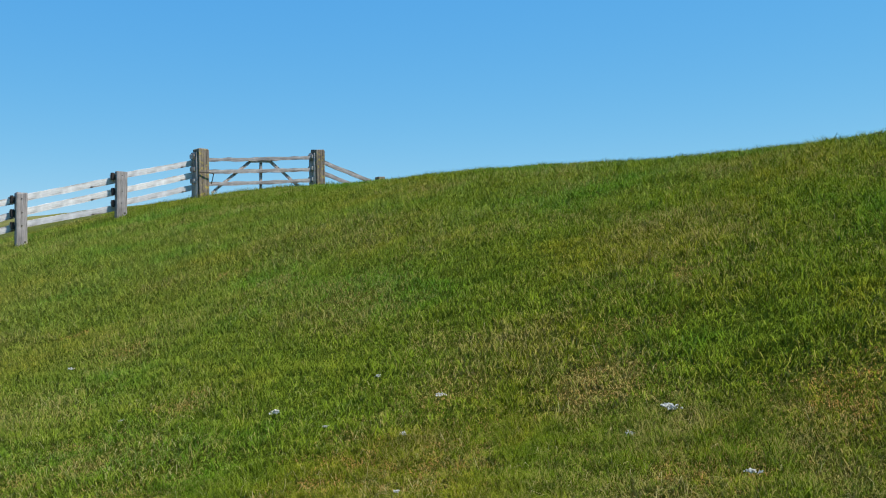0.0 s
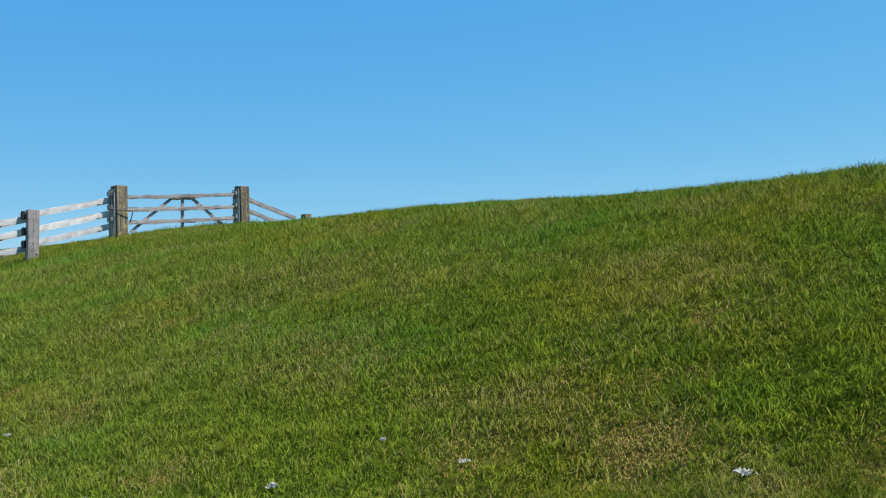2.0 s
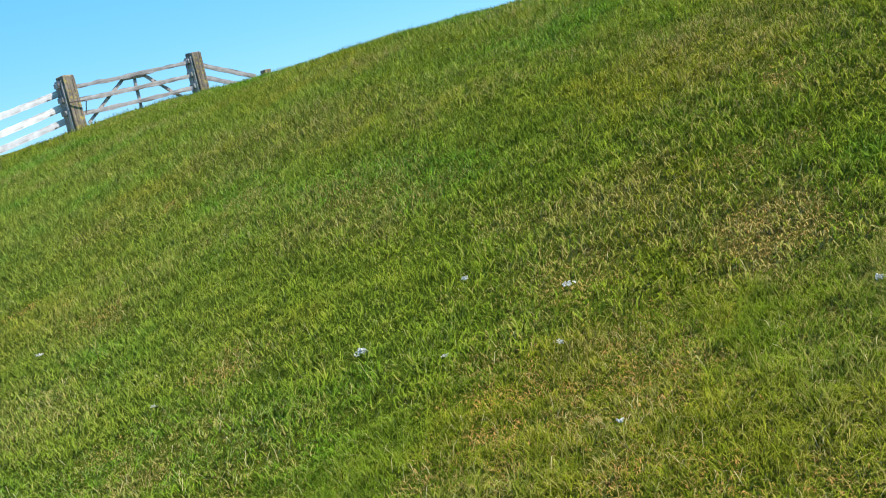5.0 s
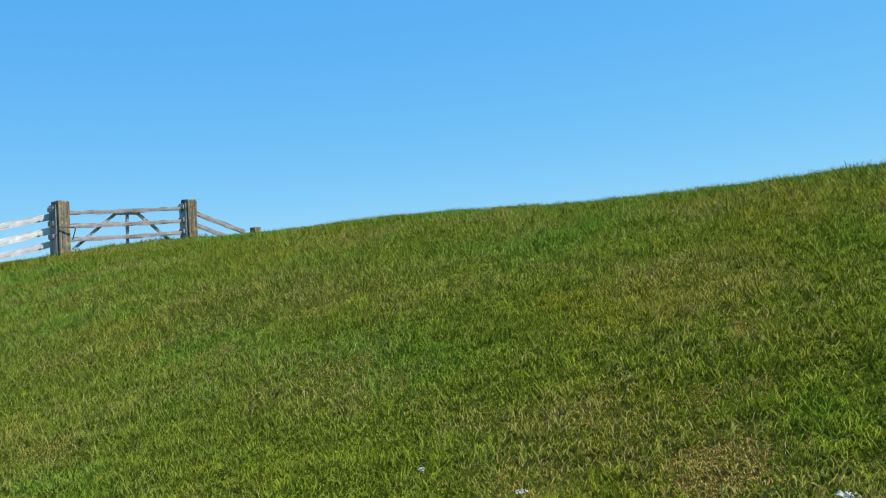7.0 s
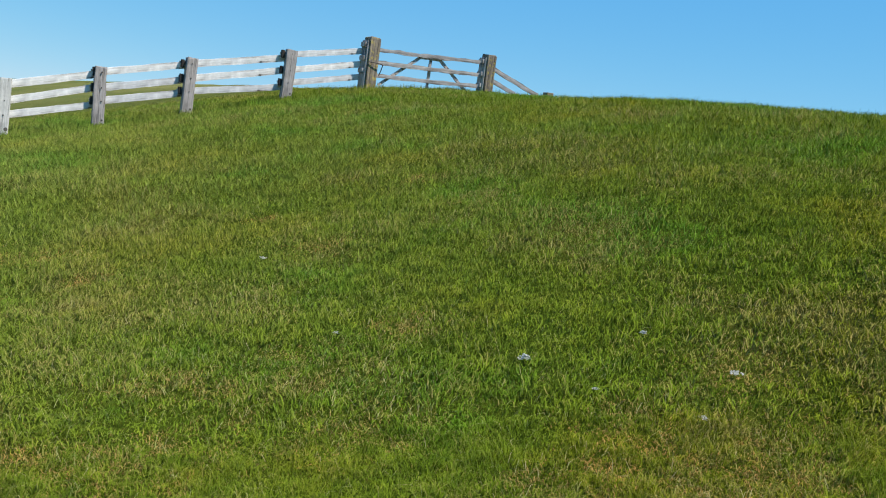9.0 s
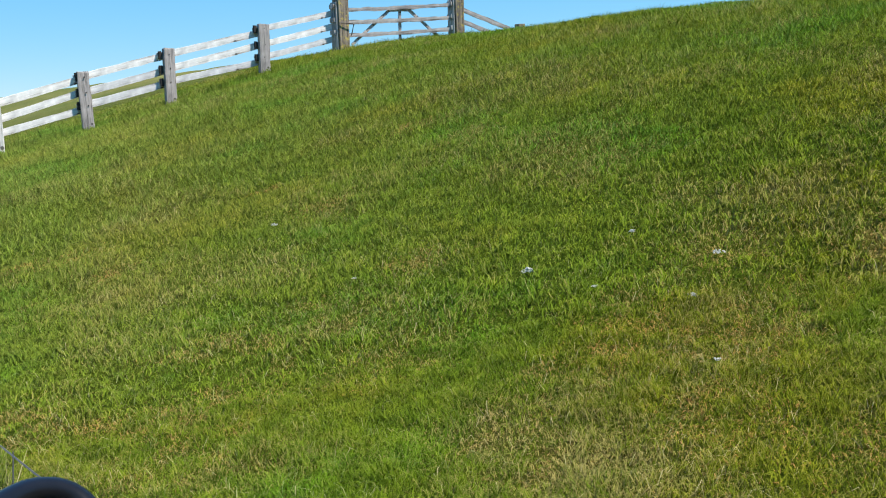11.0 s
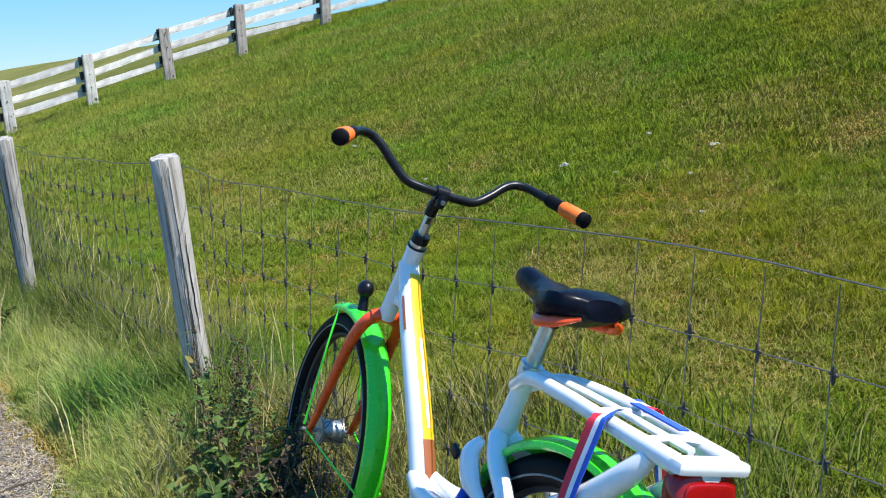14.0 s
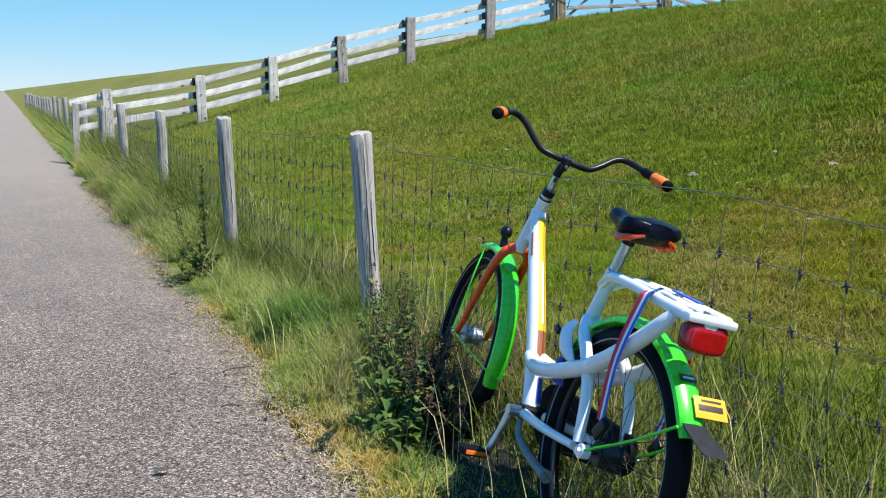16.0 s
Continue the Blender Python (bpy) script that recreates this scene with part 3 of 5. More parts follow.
loop = smooth_path([(9.66, -0.15, 3.28), (9.95, -0.16, 3.27), (10.0, -0.1, 3.2), (9.98, -0.05, 3.05)])
bm = bmesh.new()
tube(bm, loop, 0.009, 6)
part("latch_chain", bm, m_rust, gate, "dark iron chain looped round the post")

# rails that run down the far side of the crest
far_fence = thing("plank_fence", "grey two-rail fence running down behind the crest", "fence", pose(0, FY, 0))
for za, xb, zb in ((3.69, 14.25, 3.28), (3.44, 14.25, 3.03)):
    a, b = Vector((12.80, 0.08, za)), Vector((xb, 0.08, zb))
    part("rail", plank(rng, (b - a).length, 0.10, 0.032, 0, 0.005), m_gate, far_fence, smooth=False).matrix_basis = along(a, b)
base = height_at(14.5, FY) - 0.1
part("post", squared_post(rng, 0.2, 3.39 - base), m_gpost, far_fence, "short lichened post just over the crest", smooth=False).matrix_basis = pose(14.5, 0, base)


# ---- wire fence along the path ----
def fence_x(y):
    return float(np.interp(y, [-6, 0, 2.6, 5.3, 40], [0.10, 0.02, -0.12, -0.17, -0.17]))


def round_post(r, h, rad):
    """A split round post with a sawn, slightly sloping top and open drying cracks."""
    bm = bmesh.new()
    n = 40
    cracks = r.sample(range(n), 3)
    rings = []
    for k, z in enumerate((0, h * 0.3, h * 0.55, h * 0.75, h * 0.9, h - 0.010, h)):
        ring = []
        for i in range(n):
            a = 2 * math.pi * i / n
            q = rad * (1 + 0.05 * math.sin(2 * a + 1 + 0.25 * k) + 0.035 * math.sin(3 * a + 0.6 * k) + 0.02 * math.sin(7 * a + k) + r.uniform(-0.012, 0.012)) * (0.93 if k == 6 else 1.0) * (0.90 + 0.10 * z / h)
            if i in cracks and 0 < k < 5:
                q *= 0.94
            ring.append(bm.verts.new((q * math.cos(a), q * math.sin(a), z + (0.007 * math.cos(a - 0.7) + 0.004 * math.sin(5 * a + 2) if k > 4 else 0))))
        rings.append(ring)
    for a, b in zip(rings, rings[1:]):
        for i in range(n):
            bm.faces.new((a[i], a[(i + 1) % n], b[(i + 1) % n], b[i]))
    bm.faces.new(rings[-1])
    return bm


def crack(r, length, wide):
    """A long thin wavering gap in the wood, as a dark sliver."""
    bm = bmesh.new()
    n = 16
    rows = []
    x = 0.0
    for i in range(n + 1):
        t = i / n
        x += r.uniform(-1, 1) * 0.0036
        w = wide * math.sin(math.pi * (0.08 + 0.86 * t)) * r.uniform(0.6, 1.1)
        rows.append((bm.verts.new((x - w / 2, 0, t * length)), bm.verts.new((x, -0.003, t * length)), bm.verts.new((x + w / 2, 0, t * length))))
    for a, b in zip(rows, rows[1:]):
        bm.faces.new((a[0], a[1], b[1], b[0]))
        bm.faces.new((a[1], a[2], b[2], b[1]))
    return bm


post_ys = [0.0, 2.6, 5.6, 8.9, 12.3, 15.8] + [15.8 + 2.9 * k for k in range(1, 20)]
LEAN = {0: (-1.6, -2.1), 1: (0, -3.4), 2: (0, -1.5)}
for k, y in enumerate(post_ys):
    x = fence_x(y) + (0.022 if k == 0 else 0)
    base = height_at(x, y) - 0.1
    top = (1.11, 1.125, 1.115)[k] if k < 3 else 1.11 + rng.uniform(-0.06, 0.05)
    rad = (0.053, 0.054, 0.053)[k] if k < 3 else rng.uniform(0.05, 0.065)
    fp = thing("fence_post", "silver-grey round wooden post, cracked and weathered", "fence post", pose(x, y, base, *(LEAN.get(k, (rng.uniform(-2, 2), rng.uniform(-3, 2)))), 20 + 37 * k), "posts of the wire fence")
    part("post", round_post(rng, top - base, rad), m_post, fp, smooth=True)
    if k < 5:
        for j in range(7):
            a = rng.uniform(0, 360) if j > 3 else (-14, -58, -34, 8)[j] + rng.uniform(-6, 6) - 20 - 37 * k
            L = rng.uniform(0.2, 0.5) if j > 1 else rng.uniform(0.75, 0.98)
            c = part("crack", crack(rng, L, rng.uniform(0.0025, 0.0065)), m_crack, fp, "dark drying crack")
            c.matrix_basis = pose(0, 0, 0, 0, 0, a) @ pose(0, -rad * 0.985, rng.uniform(0.15, max(0.2, top - base - L - 0.02)))

net = thing("wire_fence", "galvanised square-mesh stock netting strung between wooden posts", "wire fence")
ROWS = (1.045, 0.89, 0.745, 0.60, 0.46, 0.33, 0.21, 0.10)
wy = np.concatenate((np.arange(-6, 8, 0.15), np.arange(8, 60, 1.3)))


def net_x(y, z):
    push = float(np.interp(y, [-6, -4, -2.6, -1.2, -0.25], [0, 0.05, 0.11, 0.10, 0]))
    behind = 0.05 * max(math.exp(-((y - p) / 0.28) ** 2) for p in post_ys[:6])
    return fence_x(y) + 0.03 + behind + (z - 1.0) * 0.03 + push * min(1.0, z)


def net_dip(y):
    return 0.010 * math.sin(2.3 * y + 0.5) + 0.006 * math.sin(5.1 * y) - float(np.interp(y, [-6, -1.3, -0.2], [0.03, 0.03, 0]))


for j, z in enumerate(ROWS):
    pts = [(net_x(y, z) + 0.004 * math.sin(9 * y + j), y, z + net_dip(y) + 0.004 * math.sin(7 * y + 2 * j)) for y in wy]
    bm = bmesh.new()
    tube(bm, pts, 0.0013 if j else 0.0018, 4, caps=False)
    part("line_wire", bm, m_wire, net)
stay = bmesh.new()
tube(stay, [(0, 0, 0.06), (0.002, 0.003, 0.33), (-0.002, -0.002, 0.6), (0.001, 0.003, 0.89), (0, 0, 1.047)], 0.0013, 4, caps=False)
stay_mesh = mesh_of("stay_wire", stay, m_wire)
kn = bmesh.new()
tube(kn, [(0, 0, -0.017), (0, 0, -0.009), (0.001, 0, 0), (0, 0, 0.009), (0, 0, 0.017)], [0.0020, 0.0039, 0.0032, 0.0043, 0.0020], 5)
tube(kn, [(0, -0.010, 0.001), (0.002, 0, 0.002), (0, 0.010, 0.0)], [0.0022, 0.0042, 0.0022], 5)
knot_mesh = mesh_of("wire_knot", kn, m_knot)
for i in range(290):
    y = -5.97 + 0.1485 * i
    if y > 22:
        break
    m = pose(net_x(y, 0.0), y, net_dip(y), 0, math.degrees(math.atan(net_x(y, 1.0) - net_x(y, 0.0))) + rng.uniform(-0.4, 0.4), 0)
    piece("stay_wire", stay_mesh, net, m)
kc = 0
for i in range(290):
    y = -5.97 + 0.1485 * i
    if not -4.2 < y < 2.2:
        continue
    for z in ROWS[1:7]:
        if kc < 290:
            kc += 1
            piece("wire_knot", knot_mesh, net, pose(net_x(y, z), y, z + net_dip(y), rng.uniform(-15, 15), 0, rng.uniform(-20, 20)))
far_kn = bmesh.new()
for i in range(290):
    y = -5.97 + 0.1485 * i
    if 2.2 <= y < 9:
        for z in ROWS[1:6]:
            tube(far_kn, [(net_x(y, z), y, z + net_dip(y) + d) for d in (-0.018, 0.0, 0.018)], [0.002, 0.0042, 0.002], 4)
tagged(part("knotwork", far_kn, m_knot, net, "dark twisted wire knots"), kind="stuff")


# ---- bicycle leaning on the netting ----
m_white = plain_material("white_lacquer", (0.80, 0.81, 0.83), 0.22, 0, 0.5, 0.06)
m_green = plain_material("bright_green_plastic", (0.045, 0.62, 0.015), 0.25, 0, 0.4, 0.06)
m_orange = plain_material("orange_lacquer", (0.86, 0.078, 0.010), 0.25, 0, 0.4, 0.08)
m_orub = plain_material("orange_rubber", (0.85, 0.16, 0.012), 0.5, 0, 0, 0.10, 60)
m_black = plain_material("satin_black", (0.007, 0.007, 0.010), 0.30, 0, 0.0, 0.2)
m_rubber = plain_material("black_rubber", (0.006, 0.006, 0.0075), 0.6, 0, 0, 0.3, 40)
m_leather = plain_material("saddle_cover", (0.005, 0.006, 0.013), 0.27, 0, 0.0, 0.2, 50)
m_black.node_tree.nodes["Principled BSDF"].inputs["Specular IOR Level"].default_value = 0.25
for dull in (m_leather, m_rubber):
    dull.node_tree.nodes["Principled BSDF"].inputs["Specular IOR Level"].default_value = 0.10
m_alu = plain_material("brushed_aluminium", (0.62, 0.63, 0.65), 0.3, 0.9, 0, 0.2, 50)
m_steel = plain_material("dull_steel", (0.42, 0.42, 0.43), 0.4, 0.9, 0, 0.3, 50)
m_red = plain_material("red_lens", (0.30, 0.003, 0.006), 0.12, 0, 0.2, 0.2)
m_yellow = plain_material("yellow_decal", (0.92, 0.52, 0.015), 0.3, 0, 0.4, 0.05)
m_tag = plain_material("orange_yellow_plate", (0.90, 0.42, 0.02), 0.35, 0, 0.2, 0.08)
m_brown = plain_material("rust_brown_decal", (0.30, 0.09, 0.025), 0.35, 0, 0.3)
m_sred = plain_material("red_webbing", (0.62, 0.02, 0.05), 0.7, 0, 0, 0.15, 90)
m_swhite = plain_material("white_webbing", (0.75, 0.75, 0.77), 0.7, 0, 0, 0.1, 90)
m_sblue = plain_material("blue_webbing", (0.02, 0.09, 0.50), 0.7, 0, 0, 0.15, 90)
m_flap = plain_material("grey_rubber_flap", (0.026, 0.027, 0.030), 0.6, 0, 0, 0.3, 30)
m_print = plain_material("dark_print", (0.05, 0.035, 0.02), 0.5)
m_pale = plain_material("pale_print", (0.70, 0.70, 0.68), 0.5)
m_stripe = plain_material("reflective_stripe", (0.22, 0.22, 0.23), 0.4)
m_stand = plain_material("grey_stand", (0.24, 0.225, 0.205), 0.7, 0, 0, 0.4, 70)
m_rim = plain_material("dark_rim", (0.045, 0.045, 0.05), 0.4, 0.6)

HEADING, TILT, PITCH, STEER, BAR_TURN = 6.5, 16.0, 1.6, 4.0, 8.9
REAR = (-0.140, -2.341, 0.335)
RT, RR = 0.348, 0.366
bicycle = thing("bicycle", "white bicycle with green mudguards and orange fork leaning on netting", "bicycle",
                Matrix.Translation(REAR) @ Matrix.Rotation(radians(-HEADING), 4, "Z") @ Matrix.Rotation(radians(TILT), 4, "Y") @ Matrix.Rotation(radians(PITCH), 4, "X"))


def B(u, v, w=0.0):
    """A point of the bicycle: u ahead of the rear axle, v up in its plane, w to its left."""
    return Vector((-w, u, v))


HEAD_LOW, HEAD_TOP = B(0.925, 0.405), B(0.838, 0.592)
AXIS = (HEAD_TOP - HEAD_LOW).normalized()
STEERED = Matrix.Translation(HEAD_LOW) @ Matrix.Rotation(radians(-STEER), 4, AXIS) @ Matrix.Translation(-HEAD_LOW)


BAR_STEERED = Matrix.Translation(HEAD_LOW) @ Matrix.Rotation(radians(-BAR_TURN), 4, AXIS) @ Matrix.Translation(-HEAD_LOW)


def turned(bm, m=STEERED):
    bmesh.ops.transform(bm, matrix=m, verts=bm.verts)
    return bm


def tube_part(name, pts, radius, mat, parent, label="", sides=14, steps=6, flat=1.0, steer=None):
    bm = bmesh.new()
    tube(bm, smooth_path(pts, steps) if len(pts) > 2 else pts, radius, sides, flat)
    if steer:
        turned(bm, steer)
    return part(name, bm, mat, parent, label)


def ring(bm, centre, rad, thick, sides=10, n=56, flat=1.0, a0=0, a1=360):
    full = a1 - a0 >= 360
    k = n if full else n + 1
    pts = [centre + B(rad * math.cos(radians(a0 + (a1 - a0) * i / n)), rad * math.sin(radians(a0 + (a1 - a0) * i / n))) for i in range(k)]
    tube(bm, pts, thick, sides, flat, closed=full)


def cylinder(bm, a, b, ra, rb=None, sides=18):
    tube(bm, [a, b], [ra, rb if rb is not None else ra], sides)


def wheel(centre, steer, hub_r, hub_w, RT):
    wh = new("front_wheel" if steer else "rear_wheel")
    wh.parent = bicycle
    bm = bmesh.new()
    fat = 0.029 if steer else 0.033
    ring(bm, centre, RT - fat, fat, 14, 64)
    tagged(wh, "black-tyred spoked wheel")
    part("tyre", turned(bm) if steer else bm, m_rubber, wh, "black rubber tyre")
    for s in (-1, 1):
        bm = bmesh.new()
        ring(bm, centre + B(0, 0, s * (fat - 0.0018)), RT - fat - 0.009, 0.0026, 4, 64, 1.0)
        part("reflective_stripe", turned(bm) if steer else bm, m_stripe, wh, "thin pale stripe round the tyre wall")
    bm = bmesh.new()
    ring(bm, centre, RT - 0.064, 0.011, 8, 64, 1.0)
    part("rim", turned(bm) if steer else bm, m_rim, wh, "dark metal rim")
    bm = bmesh.new()
    cylinder(bm, centre + B(0, 0, -hub_w), centre + B(0, 0, hub_w), hub_r)
    cylinder(bm, centre + B(0, 0, hub_w * 0.8), centre + B(0, 0, hub_w * 0.9), hub_r * 1.18)
    cylinder(bm, centre + B(0, 0, -hub_w * 0.9), centre + B(0, 0, -hub_w * 0.8), hub_r * 1.18)
    cylinder(bm, centre + B(0, 0, -0.085), centre + B(0, 0, 0.085), 0.006, sides=8)
    part("hub", turned(bm) if steer else bm, m_steel if steer else m_rim, wh, "dull metal drum hub")
    for i in range(36):
        a = 2 * math.pi * i / 36
        s = 1 if i % 2 else -1
        o = a + (0.5 if i % 4 < 2 else -0.5)
        bm = bmesh.new()
        tube(bm, [centre + B(hub_r * math.cos(o), hub_r * math.sin(o), s * hub_w * 0.85), centre + B((RT - 0.072) * math.cos(a), (RT - 0.072) * math.sin(a))], 0.0012, 4)
        part("spoke", turned(bm) if steer else bm, m_rim, wh)
    return wh


FRONT = B(1.152, 0.0)
ORIGIN = B(-0.012, -0.022)
wheel(FRONT, True, 0.033, 0.034, RT)
wheel(ORIGIN, False, 0.030, 0.035, RR)


def fender(centre, rad, a0, a1, half, lip, n=28):
    """A curved mudguard with turned-down edges, of real thickness."""
    bm = bmesh.new()
    rows = []
    prof = [(-half, -lip), (-half * 0.93, -lip * 0.3), (-half * 0.55, 0.004), (0, 0.007), (half * 0.55, 0.004), (half * 0.93, -lip * 0.3), (half, -lip)]
    prof = prof + [(w * 0.93, d - 0.004) for w, d in reversed(prof)]
    for i in range(n + 1):
        a = radians(a0 + (a1 - a0) * i / n)
        end = min(i, n - i)
        k = 1.0 if end > 1 else (0.96 if end == 1 else 0.78)
        rows.append([bm.verts.new(centre + B((rad + d) * math.cos(a), (rad + d) * math.sin(a), w * k)) for w, d in prof])
    m = len(prof)
    for r, s in zip(rows, rows[1:]):
        for j in range(m):
            bm.faces.new((r[j], r[(j + 1) % m], s[(j + 1) % m], s[j]))
    bm.faces.new(rows[0])
    bm.faces.new(rows[-1][::-1])
    return bm


def on_arc(centre, rad, a, w=0.0):
    return centre + B(rad * math.cos(radians(a)), rad * math.sin(radians(a)), w)


ff = part("front_mudguard", turned(fender(FRONT, RT + 0.022, 66, 196, 0.034, 0.016)), m_green, bicycle, "bright green plastic mudguard")
rf = part("rear_mudguard", fender(ORIGIN, RR + 0.024, 28, 152, 0.038, 0.016), m_green, bicycle, "bright green plastic mudguard")
for s in (-1, 1):
    tube_part("mudguard_stay", [FRONT + B(0, 0, s * 0.075), on_arc(FRONT, RT * 0.7, 186, s * 0.055), on_arc(FRONT, RT + 0.018, 187, s * 0.034)], 0.0032, m_green, ff, "thin green stay", 6, steer=STEERED)
    tube_part("mudguard_stay", [FRONT + B(0.01, 0.01, s * 0.078), on_arc(FRONT, RT * 0.72, 84, s * 0.055), on_arc(FRONT, RT + 0.012, 80, s * 0.03)], 0.0032, m_green, ff, "thin green stay", 6, steer=STEERED)
    tube_part("mudguard_stay", [ORIGIN + B(0, 0, s * 0.085), on_arc(ORIGIN, RR * 0.6, 150, s * 0.06), on_arc(ORIGIN, RR + 0.016, 148, s * 0.040)], 0.0045, m_green, rf, "thin green stay", 6)
    for k in (0, 1):
        bm = bmesh.new()
        c = on_arc(FRONT, RT + 0.026, 190 - 1.0 * k, s * 0.013)
        d = on_arc(FRONT, RT + 0.033, 190 - 1.0 * k, s * 0.013)
        cylinder(bm, c, d, 0.0045, sides=8)
        if k == 0:
            part("bolt", turned(bm), m_steel, ff)
        else:
            bm.free()
# end pieces and markings of the mudguards
bm = fender(FRONT, RT + 0.019, 195, 205, 0.029, 0.012, 6)
part("mud_flap", turned(bm), m_rubber, ff, "black rubber flap")
bm = bmesh.new()
rows = []
for i in range(7):
    a = radians(147 + 11.5 * i / 6)
    rr = RR + 0.030 + 0.075 * (i / 6) ** 1.3
    hw = 0.034 + 0.006 * i / 6 - (0.012 if i == 6 else 0)
    rows.append([bm.verts.new(ORIGIN + B((rr + e) * math.cos(a), (rr + e) * math.sin(a), w - 0.010 * i / 6)) for w, e in ((-hw, 0), (0, 0.006), (hw, 0), (hw, -0.004), (0, 0.002), (-hw, -0.004))])
for r, s in zip(rows, rows[1:]):
    for j in range(6):
        bm.faces.new((r[j], r[(j + 1) % 6], s[(j + 1) % 6], s[j]))
bm.faces.new(rows[0])
bm.faces.new(rows[-1][::-1])
m_flap.node_tree.nodes["Principled BSDF"].inputs["Specular IOR Level"].default_value = 0.1
part("mud_flap", bm, m_flap, rf, "grey rubber mud flap")


def plate(bm, a, half, lo, hi, rad, e=0.0, lift=0.0):
    """A small flat plate laid on the rear mudguard between the angles lo and hi."""
    c = on_arc(ORIGIN, rad, (lo + hi) / 2)
    t = (on_arc(ORIGIN, rad, hi) - on_arc(ORIGIN, rad, lo))
    n = (c - ORIGIN).normalized()
    m = Matrix((Vector((1, 0, 0)), t.normalized(), n)).transposed().to_4x4()
    m.translation = c + n * lift + Vector((e, 0, 0))
    box(bm, half * 2, t.length, a, m, min(0.0015, a * 0.3))


bm = bmesh.new()
plate(bm, 0.004, 0.048, 136.2, 144.5, RR + 0.037, 0.047)
tag = part("rental_plate", bm, m_tag, rf, "orange-yellow plate with dark writing bars")
for k, (o, hw, a0, a1) in enumerate(((0.047, 0.036, 139.4, 141.6), (0.051, 0.030, 137.4, 138.2))):
    bm = bmesh.new()
    plate(bm, 0.001, hw, a0, a1, RR + 0.0398, o)
    part("print_bar", bm, m_print, tag, "dark bar of print")
bm = bmesh.new()
plate(bm, 0.001, 0.024, 127.5, 130.5, RR + 0.0328, 0.0)
sticker = part("sticker", bm, m_print, rf, "small dark sticker")
bm = bmesh.new()
plate(bm, 0.001, 0.017, 128.4, 129.4, RR + 0.0338, 0.003)
part("print_bar", bm, m_pale, sticker, "pale bar of print")

# frame: one swept down tube, twin loops back to the carrier, forked seat tube
frame_ = new("frame")
frame_.parent = bicycle
tagged(frame_, "glossy white step-through frame with yellow stripe")
DOWN = [B(0.862, 0.555), B(0.805, 0.450), B(0.725, 0.330), B(0.640, 0.205), B(0.560, 0.070), B(0.492, -0.080)]
tube_part("down_tube", DOWN, [0.027, 0.029, 0.031, 0.032, 0.032, 0.031], m_white, frame_, sides=18)
tube_part("head_tube", [HEAD_LOW - AXIS * 0.012, HEAD_TOP], 0.0235, m_white, frame_, sides=18)
bm = bmesh.new()
tube(bm, [B(0.905, 0.44), B(0.86, 0.455), B(0.80, 0.43)], [0.012, 0.02, 0.012], 10, 0.8)
part("gusset", bm, m_white, frame_)
path = smooth_path(DOWN, 6)
# stripe that hugs the rear right flank of the down tube
for name, i0, i1, wide, ang, mat, text in (("yellow_stripe", 2, 20, 0.036, 194, m_yellow, "yellow stripe"), ("brown_stripe", 20, 24, 0.037, 194, m_brown, "rust-brown end of the stripe"), ("print_bar", 5, 9, 0.007, 120, m_brown, "small rust-red lettering bar"), ("print_bar", 10, 19, 0.009, 190, m_pale, "row of pale letters as a bar"), ("print_bar", 26, 29, 0.022, 196, m_sblue, "small blue decal")):
    bm = bmesh.new()
    rows = []
    lift = 0.0022 if name == "print_bar" else 0.0010
    for i in range(i0, i1 + 1):
        t = (path[min(i + 1, len(path) - 1)] - path[max(i - 1, 0)]).normalized()
        rr = float(np.interp(i / (len(path) - 1), np.linspace(0, 1, 6), [0.027, 0.029, 0.031, 0.032, 0.032, 0.031])) + lift
        left = Vector((-1, 0, 0))
        front = left.cross(t).normalized()
        row = []
        for k in range(7):
            a = radians(ang) + (k / 6 - 0.5) * wide / rr
            row.append(bm.verts.new(path[i] + rr * (math.cos(a) * front * -1 + math.sin(a) * left)))
        rows.append(row)
    for r, s in zip(rows, rows[1:]):
        for j in range(6):
            bm.faces.new((r[j], r[j + 1], s[j + 1], s[j]))
    part(name, bm, mat, frame_, text)
for s in (-1, 1):
    tube_part("loop_tube", [B(0.575, 0.088, s * 0.012), B(0.49, 0.078, s * 0.034), B(0.37, 0.096, s * 0.055), B(0.235, 0.136, s * 0.068), B(0.066, 0.206, s * 0.076), B(-0.09, 0.308, s * 0.077), B(-0.185, 0.392, s * 0.070), B(-0.215, 0.435, s * 0.060)], [0.026, 0.026, 0.025, 0.025, 0.025, 0.024, 0.022, 0.016], m_white, frame_, sides=14)
    tube_part("seat_stay", [B(0.278, 0.295, s * 0.012), B(0.225, 0.262, s * 0.040), B(0.140, 0.215, s * 0.062), B(0.068, 0.130, s * 0.070), B(0.028, -0.010, s * 0.075)], [0.022, 0.021, 0.019, 0.018, 0.016], m_white, frame_, sides=12)
    tube_part("chain_stay", [B(0.478, -0.080, s * 0.035), B(0.27, -0.058, s * 0.062), B(0.05, -0.03, s * 0.073)], [0.017, 0.015, 0.012], m_white, frame_, sides=12)
    bm = bmesh.new()
    cylinder(bm, ORIGIN + B(0.0, 0.0, s * 0.062), ORIGIN + B(0.0, 0.0, s * 0.088), 0.021)
    cylinder(bm, ORIGIN + B(0.0, 0.0, s * 0.088), ORIGIN + B(0.0, 0.0, s * 0.100), 0.011, sides=6)
    part("axle_end", bm, m_white if s > 0 else m_alu, frame_, "white axle cover with nut")
SEAT_LOW, SEAT_TOP = B(0.285, 0.285), B(0.236, 0.450)
